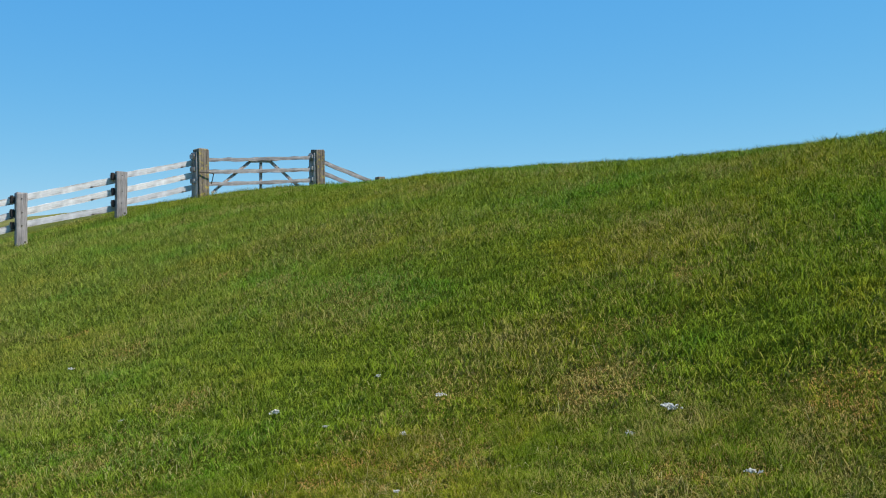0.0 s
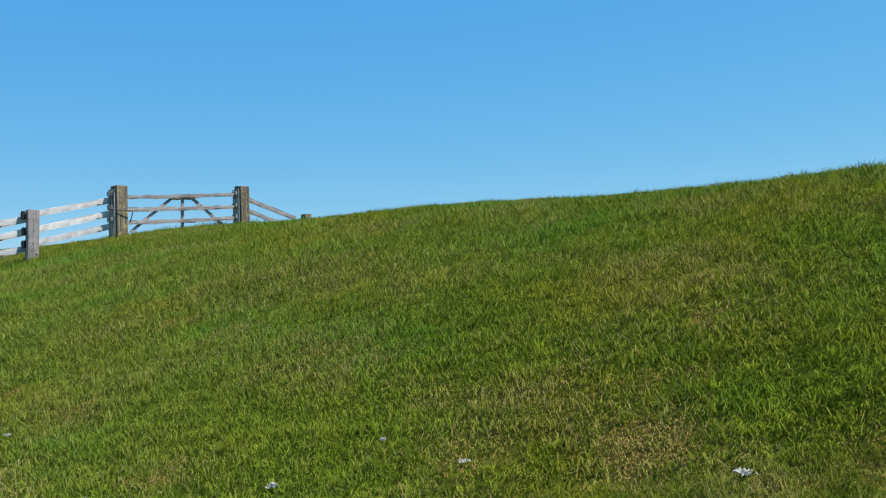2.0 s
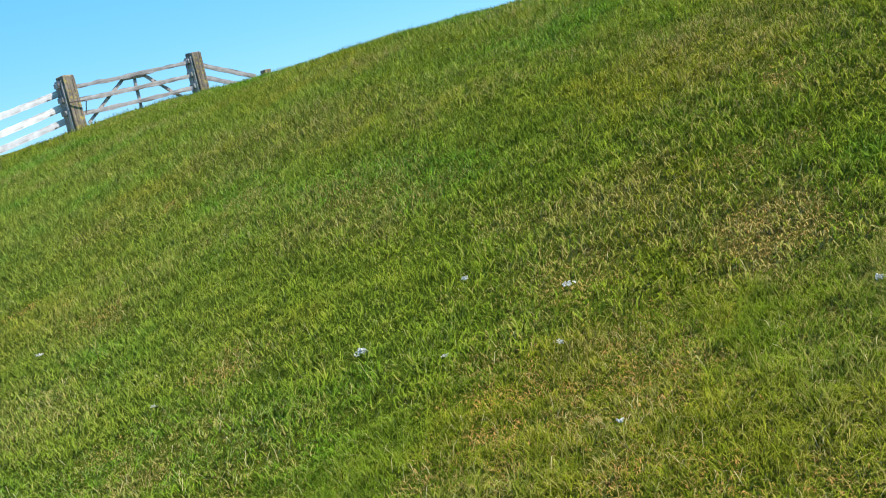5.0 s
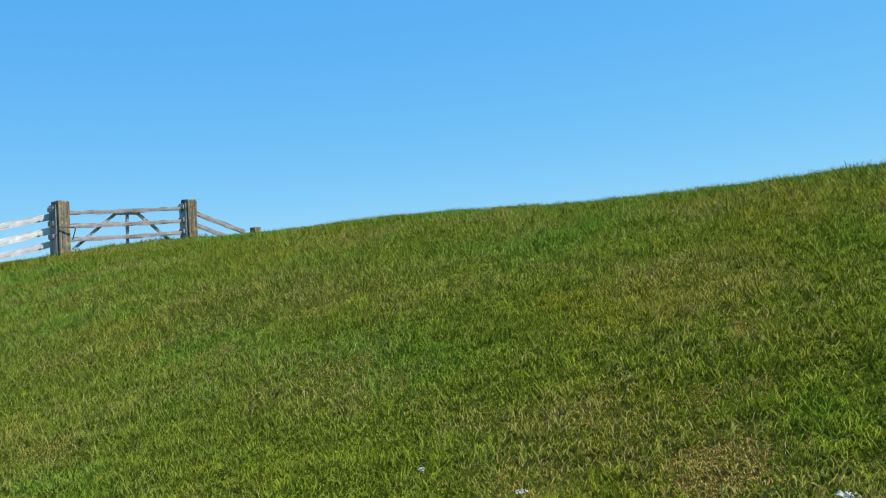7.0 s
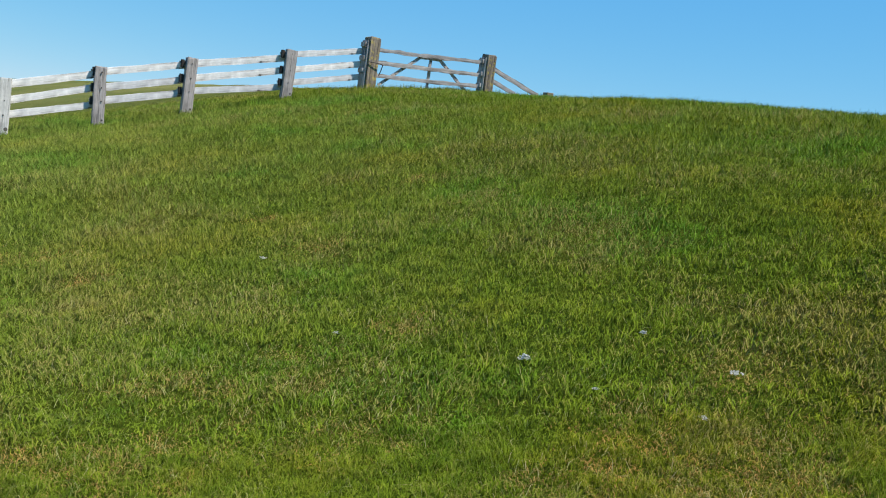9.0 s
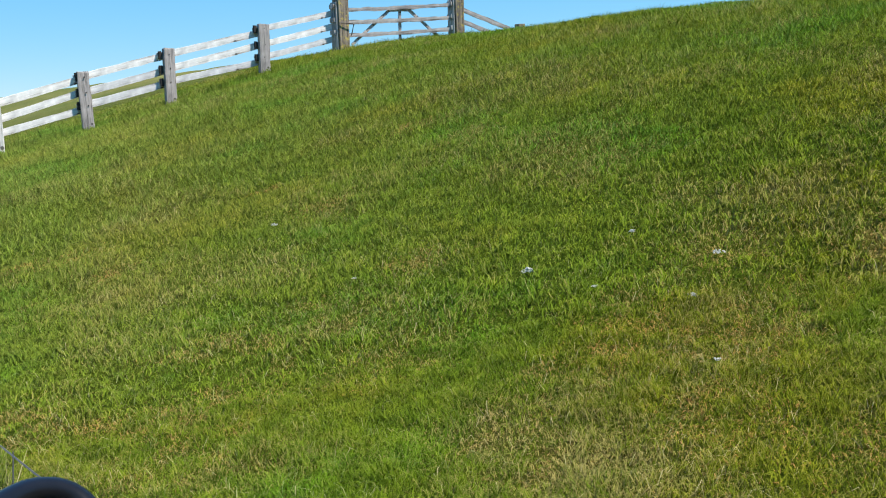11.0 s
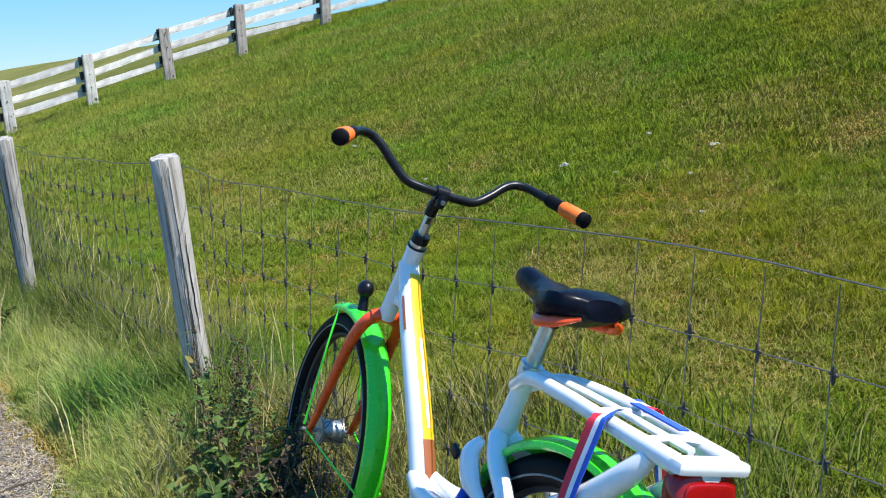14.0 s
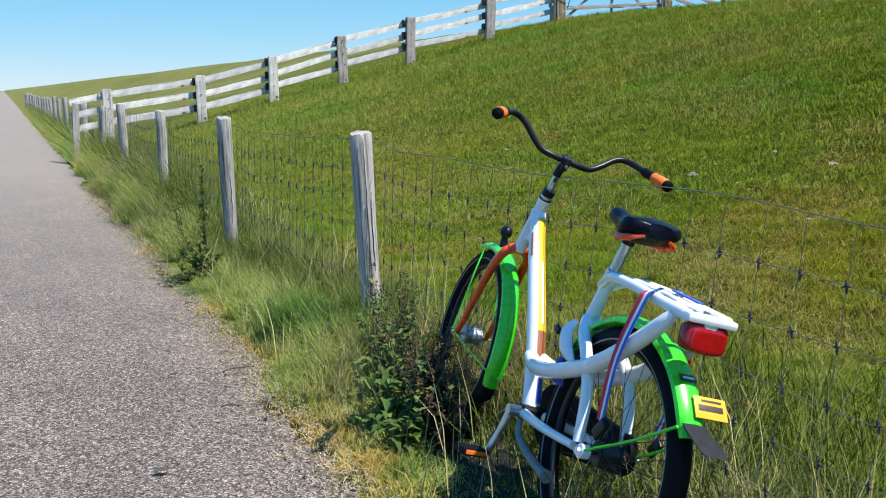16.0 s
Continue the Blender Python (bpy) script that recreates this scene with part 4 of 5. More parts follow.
tube_part("seat_tube", [B(0.288, 0.265), SEAT_LOW, B(0.262, 0.37), SEAT_TOP], [0.024, 0.024, 0.021, 0.020], m_white, frame_, sides=16)
bm = bmesh.new()
cylinder(bm, B(0.478, -0.078, -0.04), B(0.478, -0.078, 0.045), 0.026)
part("bottom_bracket", bm, m_black, frame_)
sd = (SEAT_TOP - B(0.262, 0.37)).normalized()
tube_part("seat_post", [SEAT_TOP - sd * 0.02, SEAT_TOP + sd * 0.125], 0.0165, m_alu, bicycle, "brushed metal seat post", 18)
bm = bmesh.new()
cylinder(bm, SEAT_TOP - sd * 0.012, SEAT_TOP + sd * 0.014, 0.0235)
cylinder(bm, SEAT_TOP + B(-0.012, 0, -0.028), SEAT_TOP + B(-0.012, 0, 0.028), 0.006, sides=8)
part("seat_clamp", bm, m_alu, bicycle, "metal clamp")

def pebble(bm, sx, sy, sz, m, e=0.5):
    """A rounded box: a sphere pushed out towards its corners."""
    got = bmesh.ops.create_uvsphere(bm, u_segments=24, v_segments=14, radius=1.0)
    for v in got["verts"]:
        v.co = Vector([math.copysign(abs(c) ** e, c) for c in v.co])
        v.co = m @ Vector((v.co.x * sx / 2, v.co.y * sy / 2, v.co.z * sz / 2))


# carrier
rack = new("luggage_carrier")
rack.parent = bicycle
tagged(rack, "white tubular luggage carrier")
for s in (-1, 1):
    tube_part("carrier_rail", [B(0.255, 0.410, s * 0.018), B(0.17, 0.448, s * 0.040), B(0.03, 0.456, s * 0.058), B(-0.13, 0.450, s * 0.062), B(-0.272, 0.444, s * 0.060)], [0.013, 0.015, 0.015, 0.016, 0.018], m_white, rack, sides=12, flat=0.85)
tube_part("carrier_bar", [B(0.19, 0.455, 0), B(0.02, 0.464, 0.012), B(-0.25, 0.456, 0.01)], 0.008, m_white, rack, sides=8)
for u in (-0.06, -0.20):
    tube_part("carrier_bar", [B(u, 0.455, -0.06), B(u, 0.459, 0), B(u, 0.455, 0.06)], 0.008, m_white, rack, sides=8)
bm = bmesh.new()
box(bm, 0.150, 0.042, 0.024, Matrix.Translation(B(-0.279, 0.444)), 0.010)
part("carrier_end", bm, m_white, rack, "white end piece")
bm = bmesh.new()
box(bm, 0.040, 0.03, 0.05, Matrix.Translation(B(-0.280, 0.425)), 0.006)
part("lamp_bracket", bm, m_white, rack)
bm = bmesh.new()
pebble(bm, 0.128, 0.052, 0.080, Matrix.Translation(B(-0.274, 0.396)) @ Matrix.Rotation(radians(-8), 4, "X"), 0.5)
lamp = part("rear_lamp", bm, m_red, bicycle, "red rear lamp and reflector")
bm = bmesh.new()
pebble(bm, 0.104, 0.010, 0.058, Matrix.Translation(B(-0.2975, 0.393)) @ Matrix.Rotation(radians(-8), 4, "X"), 0.45)
part("lens", bm, m_red, lamp)

# fork, headset, stem, bar
fork = new("fork")
fork.parent = bicycle
tagged(fork, "orange-red fork")
for s in (-1, 1):
    tube_part("fork_blade", [B(0.932, 0.393, s * 0.012), B(0.948, 0.375, s * 0.042), B(0.992, 0.305, s * 0.058), B(1.065, 0.16, s * 0.062), B(1.115, 0.06, s * 0.062), B(1.150, 0.0, s * 0.062)], [0.017, 0.018, 0.0165, 0.014, 0.0115, 0.010], m_orange, fork, sides=12, steer=STEERED)
tube_part("fork_crown", [B(0.936, 0.39, -0.04), B(0.932, 0.398, 0), B(0.936, 0.39, 0.04)], [0.016, 0.022, 0.016], m_orange, fork, sides=12, steer=STEERED)
for k, (a, b, r, mat) in enumerate(((0.0, 0.010, 0.0255, m_white), (0.010, 0.014, 0.0262, m_black), (0.014, 0.026, 0.022, m_alu), (0.026, 0.048, 0.0235, m_black))):
    bm = bmesh.new()
    cylinder(bm, HEAD_TOP + AXIS * a, HEAD_TOP + AXIS * b, r, r * (0.96 if k == 3 else 1.0), 20)
    part("headset_ring", bm, mat, bicycle)
CLAMP = HEAD_TOP + AXIS * 0.160 + B(-0.014, 0.010)
BAR_STEERED = BAR_STEERED @ Matrix.Translation(CLAMP) @ Matrix.Rotation(radians(3.4), 4, "Y") @ Matrix.Translation(-CLAMP)
tube_part("stem", [HEAD_TOP + AXIS * 0.045, HEAD_TOP + AXIS * 0.122], 0.0125, m_alu, bicycle, "brushed metal stem", 18)
tube_part("stem_clamp", [HEAD_TOP + AXIS * 0.108, HEAD_TOP + AXIS * 0.135, CLAMP - AXIS * 0.006], [0.0155, 0.0165, 0.0150], m_black, bicycle, "black clamp", 16, steer=BAR_STEERED)
bm = bmesh.new()
tube(bm, [CLAMP + B(0, 0, w) for w in (-0.0180, -0.0165, 0.0165, 0.0180)], [0.0165, 0.0195, 0.0195, 0.0165], 20)
tube(bm, [CLAMP + B(-0.016, -0.004), CLAMP + B(-0.019, -0.018), CLAMP + B(-0.013, -0.032)], [0.0125, 0.0135, 0.011], 12)
collar = part("clamp_collar", turned(bm, BAR_STEERED), m_black, bicycle, "black collar round the bar")
bm = bmesh.new()
cylinder(bm, CLAMP + B(-0.030, -0.020, 0), CLAMP + B(-0.034, -0.021, 0), 0.0060, sides=10)
part("clamp_bolt", turned(bm, BAR_STEERED), m_steel, collar)
bm = bmesh.new()
box(bm, 0.011, 0.002, 0.018, Matrix.Translation(HEAD_TOP + AXIS * 0.095 + B(-0.0125, -0.005, 0)) @ Matrix.Rotation(radians(24), 4, "X"), 0.0005)
part("stem_mark", turned(bm, BAR_STEERED), m_print, bicycle, "small dark mark")
half = [(0.0, 0.0, 0.0), (0.050, 0.0, 0.0), (0.095, 0.006, -0.008), (0.135, 0.034, -0.022), (0.170, 0.066, -0.036), (0.200, 0.082, -0.042), (0.230, 0.084, -0.028), (0.256, 0.076, 0.006), (0.282, 0.064, 0.060), (0.308, 0.052, 0.120)]
bar_pts = [CLAMP + B(-b, h, w) for w, h, b in half]
bar_all = [CLAMP + B(-b, h, -w) for w, h, b in reversed(half[1:])] + bar_pts
tube_part("handlebar", bar_all, 0.0112, m_black, bicycle, "black swept handlebar", 14, 5, steer=BAR_STEERED)
for s in (-1, 1):
    a, b = CLAMP + B(-0.030, 0.071, s * 0.268), CLAMP + B(-0.158, 0.044, s * 0.324)
    d = (b - a).normalized()
    L = (b - a).length
    bm = bmesh.new()
    tube(bm, [a, a + d * 0.006, a + d * L * 0.36, a + d * L * 0.37, a + d * L * 0.90, b - d * 0.004, b], [0.0145, 0.0165, 0.0165, 0.0175, 0.0195, 0.019, 0.014], 16)
    grip = part("grip", turned(bm, BAR_STEERED), m_rubber, bicycle, "black rubber grip with orange panel")
    bm = bmesh.new()
    tube(bm, [a + d * L * 0.37, a + d * L * 0.40, a + d * L * 0.52, a + d * L * 0.70, a + d * L * 0.83, a + d * L * 0.86], [0.0165, 0.0186, 0.0194, 0.0204, 0.0208, 0.0190], 18)
    part("grip_panel", turned(bm, BAR_STEERED), m_orub, grip, "orange rubber panel")
    bm = bmesh.new()
    up = d.cross(Vector((0, 1, 0)).cross(d)).normalized()
    ovc = a + d * L * 0.56 + Vector((0, 0, 0.0195))
    tube(bm, [ovc + d * 0.016 * math.cos(t) + d.cross(Vector((0, 0, 1))).normalized() * 0.009 * math.sin(t) - Vector((0, 0, 0.002)) * abs(math.sin(t)) for t in np.linspace(0, 2 * math.pi, 20)[:-1]], 0.0009, 4, closed=True)
    part("grip_seam", turned(bm, BAR_STEERED), m_brown, grip, "moulded oval seam")

# head lamp on the mudguard
bm = bmesh.new()
hl = on_arc(FRONT, RT + 0.084, 94)
bmesh.ops.create_uvsphere(bm, u_segments=18, v_segments=12, radius=0.026, matrix=Matrix.Translation(hl) @ Matrix.Diagonal((0.9, 1.15, 1, 1)))
cylinder(bm, on_arc(FRONT, RT + 0.015, 97), hl, 0.016, 0.012, 10)
head_lamp = part("head_lamp", turned(bm), m_black, bicycle, "round black head lamp")
bm = bmesh.new()
cylinder(bm, hl + B(0.027, 0.0), hl + B(0.033, 0.0), 0.012, 0.009)
part("lens", turned(bm), m_swhite, head_lamp)

# saddle
SAD = SEAT_TOP + sd * 0.135
bm = bmesh.new()
rows = []
for i in range(17):
    t = i / 16
    u = 0.150 - 0.295 * t
    hw = float(np.interp(t, [0, 0.04, 0.15, 0.32, 0.46, 0.62, 0.8, 0.93, 1], [0.008, 0.015, 0.019, 0.024, 0.046, 0.080, 0.094, 0.086, 0.045]))
    topz = float(np.interp(t, [0, 0.1, 0.4, 0.65, 0.85, 1], [0.058, 0.072, 0.056, 0.058, 0.076, 0.058]))
    low = float(np.interp(t, [0, 0.1, 0.4, 0.7, 1], [0.030, 0.018, 0.000, -0.018, 0.014]))
    row = []
    for k in range(14):
        a = 2 * math.pi * k / 14
        c, s = math.cos(a), math.sin(a)
        zz = topz if s > 0 else low
        mid = (topz + low) / 2
        z = mid + (zz - mid) * abs(s) ** 0.8
        if s > 0.75 and t > 0.45:
            z -= 0.008 * math.sin(math.pi * (t - 0.45) / 0.6)
        row.append(bm.verts.new(SAD + Vector((hw * math.copysign(abs(c) ** 0.8, c), u, z))))
    rows.append(row)
for r, s in zip(rows, rows[1:]):
    for k in range(14):
        bm.faces.new((r[k], s[k], s[(k + 1) % 14], r[(k + 1) % 14]))
bm.faces.new(rows[0])
bm.faces.new(rows[-1][::-1])
bmesh.ops.recalc_face_normals(bm, faces=bm.faces)
saddle = part("saddle", bm, m_leather, bicycle, "black padded saddle with orange underside")
for s in (-1, 1):
    bm = bmesh.new()
    tube(bm, smooth_path([SAD + B(-0.140, 0.016, s * 0.04), SAD + B(-0.11, 0.000, s * 0.074), SAD + B(-0.055, -0.009, s * 0.078), SAD + B(-0.01, -0.004, s * 0.040), SAD + B(0.03, 0.006, s * 0.014)], 5), [0.005, 0.011, 0.012, 0.010, 0.004], 10, 0.8)
    part("saddle_trim", bm, m_orange, saddle, "orange lower edge")
    tube_part("saddle_rail", [SAD + B(0.10, 0.026, s * 0.006), SAD + B(0.05, 0.004, s * 0.014), SAD + B(-0.03, -0.008, s * 0.020), SAD + B(-0.10, 0.012, s * 0.035)], 0.0035, m_steel, saddle, "steel rail", 6)
bm = bmesh.new()
tube(bm, smooth_path([SAD + B(0.12, 0.026), SAD + B(0.07, 0.014), SAD + B(0.03, 0.008)], 4), [0.005, 0.011, 0.008], 10, 0.8)
part("saddle_trim", bm, m_orange, saddle, "orange lower edge")
bm = bmesh.new()
box(bm, 0.02, 0.008, 0.001, Matrix.Translation(SAD + B(-0.126, 0.040, 0.03)) @ Matrix.Rotation(radians(80), 4, "X"))
part("saddle_mark", bm, m_stripe, saddle, "small grey maker's mark")
bm = bmesh.new()
cylinder(bm, SEAT_TOP + sd * 0.108, SEAT_TOP + sd * 0.132, 0.02)
part("saddle_clamp", bm, m_black, bicycle)

# ring lock on the stays
lock = new("ring_lock")
lock.parent = bicycle
tagged(lock, "white ring lock with black key")
bm = bmesh.new()
tube(bm, smooth_path([B(0.292, 0.282, 0.040), B(0.300, 0.245, 0.056), B(0.272, 0.200, 0.060), B(0.225, 0.168, 0.052)], 5), [0.012, 0.027, 0.026, 0.010], 12, 0.6)
tube(bm, smooth_path([B(0.292, 0.282, -0.040), B(0.300, 0.245, -0.056), B(0.272, 0.200, -0.060), B(0.225, 0.168, -0.052)], 5), [0.012, 0.027, 0.026, 0.010], 12, 0.6)
part("lock_body", bm, m_white, lock)
bm = bmesh.new()
box(bm, 0.012, 0.030, 0.022, Matrix.Translation(B(0.338, 0.238, 0.070)) @ Matrix.Rotation(radians(25), 4, "X"), 0.004)
part("key", bm, m_black, lock, "black key")
tube_part("hub_guard", [B(0.345, 0.15, 0.02), B(0.33, 0.10, 0.035), B(0.29, 0.08, 0.02)], [0.012, 0.022, 0.012], m_sblue, lock, "dark blue plastic piece")

# cranks, pedals, chain case, stand
for s, ang in ((1, 203), (-1, 23)):
    cr = new("crank")
    cr.parent = bicycle
    tagged(cr, "silver crank arm with pedal")
    a = B(0.478, -0.078, s * 0.075)
    b = a + B(0.168 * math.cos(radians(-80 if s > 0 else 100)), 0.168 * math.sin(radians(-80 if s > 0 else 100)), s * 0.030)
    tube_part("arm", [a, (a + b) / 2, b], [0.017, 0.012, 0.013], m_alu, cr, sides=10)
    bm = bmesh.new()
    cylinder(bm, B(0.478, -0.078, s * 0.045), B(0.478, -0.078, s * 0.09), 0.019)
    part("crank_boss", bm, m_alu, cr)
    bm = bmesh.new()
    c = b + B(0, 0, s * 0.055)
    box(bm, 0.092, 0.075, 0.026, Matrix.Translation(c) @ Matrix.Rotation(radians(-8), 4, "X"), 0.006)
    ped = part("pedal", bm, m_rubber, cr, "black rubber pedal with amber reflector")
    for e in (-1, 1):
        bm = bmesh.new()
        box(bm, 0.07, 0.004, 0.014, Matrix.Translation(c) @ Matrix.Rotation(radians(-8), 4, "X") @ Matrix.Translation((0, e * 0.0385, 0)), 0.001)
        part("reflector", bm, m_orub, ped, "amber reflector")
bm = bmesh.new()
loop = []
for a in np.linspace(100, 260, 12):
    loop.append(B(0.028 + 0.062 * math.cos(radians(a)), -0.022 + 0.062 * math.sin(radians(a)), -0.062))
for a in np.linspace(-88, 88, 14):
    loop.append(B(0.478 + 0.105 * math.cos(radians(a)), -0.078 + 0.105 * math.sin(radians(a)), -0.062))
vs = [bm.verts.new(p) for p in loop]
top = [bm.verts.new(p + Vector((0.022, 0, 0))) for p in loop]
bm.faces.new(vs)
bm.faces.new(top[::-1])
for i in range(len(vs)):
    bm.faces.new((vs[i], top[i], top[(i + 1) % len(vs)], vs[(i + 1) % len(vs)]))
bmesh.ops.recalc_face_normals(bm, faces=bm.faces)
part("chain_case", bm, m_rubber, bicycle, "closed black chain case")
tube_part("kick_stand", [B(0.455, -0.100, 0.05), B(0.42, -0.142, 0.055), B(0.32, -0.163, 0.062), B(0.20, -0.168, 0.070), B(0.15, -0.168, 0.070)], [0.010, 0.012, 0.013, 0.015, 0.021], m_stand, bicycle, "folded grey kick stand", 10)

# tricolour elastic straps over the carrier
def strap(side, pts, wide):
    st = new("luggage_strap")
    st.parent = bicycle
    tagged(st, "red, white and blue elastic luggage strap")
    line = smooth_path(pts, 5)
    for k, mat in enumerate((m_sblue, m_swhite, m_sred)):
        bm = bmesh.new()
        rows = []
        for i, p in enumerate(line):
            t = (line[min(i + 1, len(line) - 1)] - line[max(i - 1, 0)]).normalized()
            n = Vector((-side, 0, 0))
            ac = t.cross(n).normalized()
            mid, share = ((-1.0, 0.85), (-0.15, 0.85), (0.95, 1.35))[k]
            o = mid * wide * (1 - 0.25 * i / len(line))
            hw = share * wide / 2 * (1 - 0.25 * i / len(line)) * 0.97
            rows.append([bm.verts.new(p + ac * (o - hw) + n * 0.001), bm.verts.new(p + ac * (o + hw) + n * 0.001), bm.verts.new(p + ac * (o + hw) - n * 0.001), bm.verts.new(p + ac * (o - hw) - n * 0.001)])
        for r, s in zip(rows, rows[1:]):
            for j in range(4):
                bm.faces.new((r[j], r[(j + 1) % 4], s[(j + 1) % 4], s[j]))
        bm.faces.new(rows[0][::-1])
        bm.faces.new(rows[-1])
        part("band", bm, mat, st, ("blue", "white", "red")[k] + " elastic band")
    bm = bmesh.new()
    e = line[-1]
    box(bm, 0.012, 0.035, 0.06, Matrix.Translation(e + Vector((0, -0.01, -0.02))) @ Matrix.Rotation(radians(35), 4, "X"), 0.004)
    part("strap_end", bm, m_black, st, "black plastic hook")


strap(1, [B(-0.100, 0.470, 0.045), B(-0.103, 0.462, 0.078), B(-0.105, 0.43, 0.092), B(-0.095, 0.27, 0.112), B(-0.098, 0.095, 0.105)], 0.0155)
strap(-1, [B(-0.05, 0.474, -0.045), B(-0.05, 0.465, -0.078), B(-0.06, 0.43, -0.092), B(-0.09, 0.27, -0.112), B(-0.06, 0.06, -0.105)], 0.0125)
bm = bmesh.new()
box(bm, 0.022, 0.13, 0.003, Matrix.Translation(B(-0.12, 0.472, -0.03)) @ Matrix.Rotation(radians(2), 4, "X"))
part("strap_band", bm, m_sblue, bicycle, "blue strap lying along the carrier")


# ---- verge: tall grass, weeds, litter ----
def verge(name, y0, y1, n, hmean, wmean, seed, tall):
    r = np.random.RandomState(seed)
    x, y = scatter(r, n, -0.70, 0.55, y0, y1)
    fx = np.interp(y, [-6, 0, 2.6, 5.3, 40], [0.10, 0.02, -0.12, -0.17, -0.17])
    edge_x = -0.58 + 0.06 * np.sin(1.9 * y + 0.4) + 0.04 * np.sin(5.3 * y)
    off = np.clip((x - edge_x) / 0.30, 0, 1)
    far = np.clip((x - fx - 0.12) / 0.30, 0, 1)
    c = clump(x, y, 0.75, 2.3) * 0.55 + clump(x, y, 0.21, 5.1) * 0.45
    keep = (x > edge_x) & (r.rand(n) < (0.3 + 0.7 * c) * (1 - 0.75 * far))
    x, y, off, far, c = x[keep], y[keep], off[keep], far[keep], c[keep]
    h = hmean * (0.22 + 0.78 * off) * (0.4 + 1.0 * c) * (1 - 0.45 * far) * (0.55 + 0.9 * r.rand(len(x)))
    worn = np.clip((x + 0.75) / 0.25, 0, 1) * np.clip((0.12 - x) / 0.15, 0, 1) * np.clip((y + 3.3) / 0.4, 0, 1) * np.clip((-0.55 - y) / 0.4, 0, 1)
    h = h * (1 - 0.62 * worn)
    under = np.clip((x + 0.42) / 0.1, 0, 1) * np.clip((0.10 - x) / 0.1, 0, 1) * np.clip((y + 2.75) / 0.2, 0, 1) * np.clip((-1.15 - y) / 0.3, 0, 1)
    h = h * (1 - 0.55 * under)
    h = h * np.interp(y, [-5, 3, 5, 14, 60], [1, 1, 1.45, 1.45, 1.1])
    gap = np.clip((x - 0.02) / 0.1, 0, 1) * np.clip((-1.0 - y) / 0.4, 0, 1)
    tuft_n = r.rand(len(x)) > np.maximum(0.40 * under, 0.65 * gap)
    x, y, h, off, far, c = x[tuft_n], y[tuft_n], h[tuft_n], off[tuft_n], far[tuft_n], c[tuft_n]
    w = wmean * (0.7 + 0.6 * r.rand(len(x)))
    lean = 0.2 + 0.95 * r.rand(len(x))
    inside = x > np.interp(y, [-6, 0, 2.6, 5.3, 40], [0.10, 0.02, -0.12, -0.17, -0.17]) - 0.02
    lush = ~inside & (clump(x, y, 0.65, 8.8) + 0.25 * r.rand(len(x)) > 0.97)
    for sel, mat, text in ((inside, m_rough_shade, "rough grass along the foot of the netting"), (lush, m_lush_shade, "dark lush clumps in the verge grass"), (~inside & ~lush, m_verge, "tall uncut verge grass, green with pale dry stalks")):
        tagged(blades(name, x[sel], y[sel], h[sel] * (1.15 if mat is m_lush_shade else 1.35 if mat is m_rough_shade else 1), w[sel], lean[sel], mat, seed + 50, tall), text, "grass", kind="stuff")


verge("verge_grass", -4.6, 3.0, 240000, 0.205, 0.0036, 21, True)
verge("verge_grass", -9.0, -4.6, 26000, 0.20, 0.0080, 24, False)
verge("verge_grass", 3.0, 12.0, 110000, 0.28, 0.0060, 22, True)
verge("verge_grass", 12.0, 60.0, 90000, 0.34, 0.013, 23, False)

# rough ungrazed tufts at the foot of the netting, round the rear wheel
r = np.random.RandomState(27)
x, y = scatter(r, 34000, -0.22, 1.45, -4.4, -0.6)
keep = r.rand(len(x)) < clump(x, y, 0.34, 6.6) ** 1.6 * np.clip((1.5 - x) / 0.8, 0, 1) * np.where((x < 0.12) & (y > -2.5), 0.3, 1.0)
x, y = x[keep], y[keep]
tagged(blades("rough_grass", x, y, 0.10 + 0.24 * r.rand(len(x)), 0.0032 + 0.0025 * r.rand(len(x)), 0.25 + 0.7 * r.rand(len(x)), m_rough_shade, 28), "rough ungrazed tufts under the netting", "grass", kind="stuff")

# short dry grass at the broken edge of the path
r = np.random.RandomState(29)
x, y = scatter(r, 26000, -0.80, -0.36, -4.4, 10)
keep = r.rand(len(x)) < np.clip(1.2 - np.abs(x + 0.56) / 0.2, 0, 1) * (0.2 + 0.8 * clump(x, y, 0.4, 3.3))
x, y = x[keep], y[keep]
tagged(blades("dry_edge_grass", x, y, 0.03 + 0.09 * r.rand(len(x)), 0.0030 + 0.002 * r.rand(len(x)), 0.5 + 0.8 * r.rand(len(x)), m_thatch, 30), "short dry yellow grass at the path edge", "dry grass", kind="stuff")

# longer grass along the foot of the plank fence
r = np.random.RandomState(31)
x, y = scatter(r, 9000, 0.3, 13.5, FY - 0.35, FY + 0.3)
tagged(blades("fence_foot_grass", x, y, 0.07 + 0.16 * r.rand(len(x)) * clump(x, y, 0.8, 3), 0.008 + 0.006 * r.rand(len(x)), 0.2 + 0.5 * r.rand(len(x)), m_grass, 77, False), "longer grass along the fence foot", "grass", kind="stuff")

# lush clumps at the post feet; their dark green also paints the posts' shade
r = np.random.RandomState(37)
tx, ty = [], []
for cx, cy, cr, cn in ((-0.10, 0.02, 0.16, 1100), (-0.20, 0.35, 0.18, 900), (-0.24, 2.5, 0.2, 700), (-0.30, 5.4, 0.35, 1000), (-0.3, 7.0, 0.5, 1200), (0.02, -0.35, 0.12, 300)):
    tx.append(cx + cr * r.randn(cn) * 0.6)
    ty.append(cy + cr * r.randn(cn) * 0.8)
x, y = np.concatenate(tx), np.concatenate(ty)
keep = x > -0.46
x, y = x[keep], y[keep]
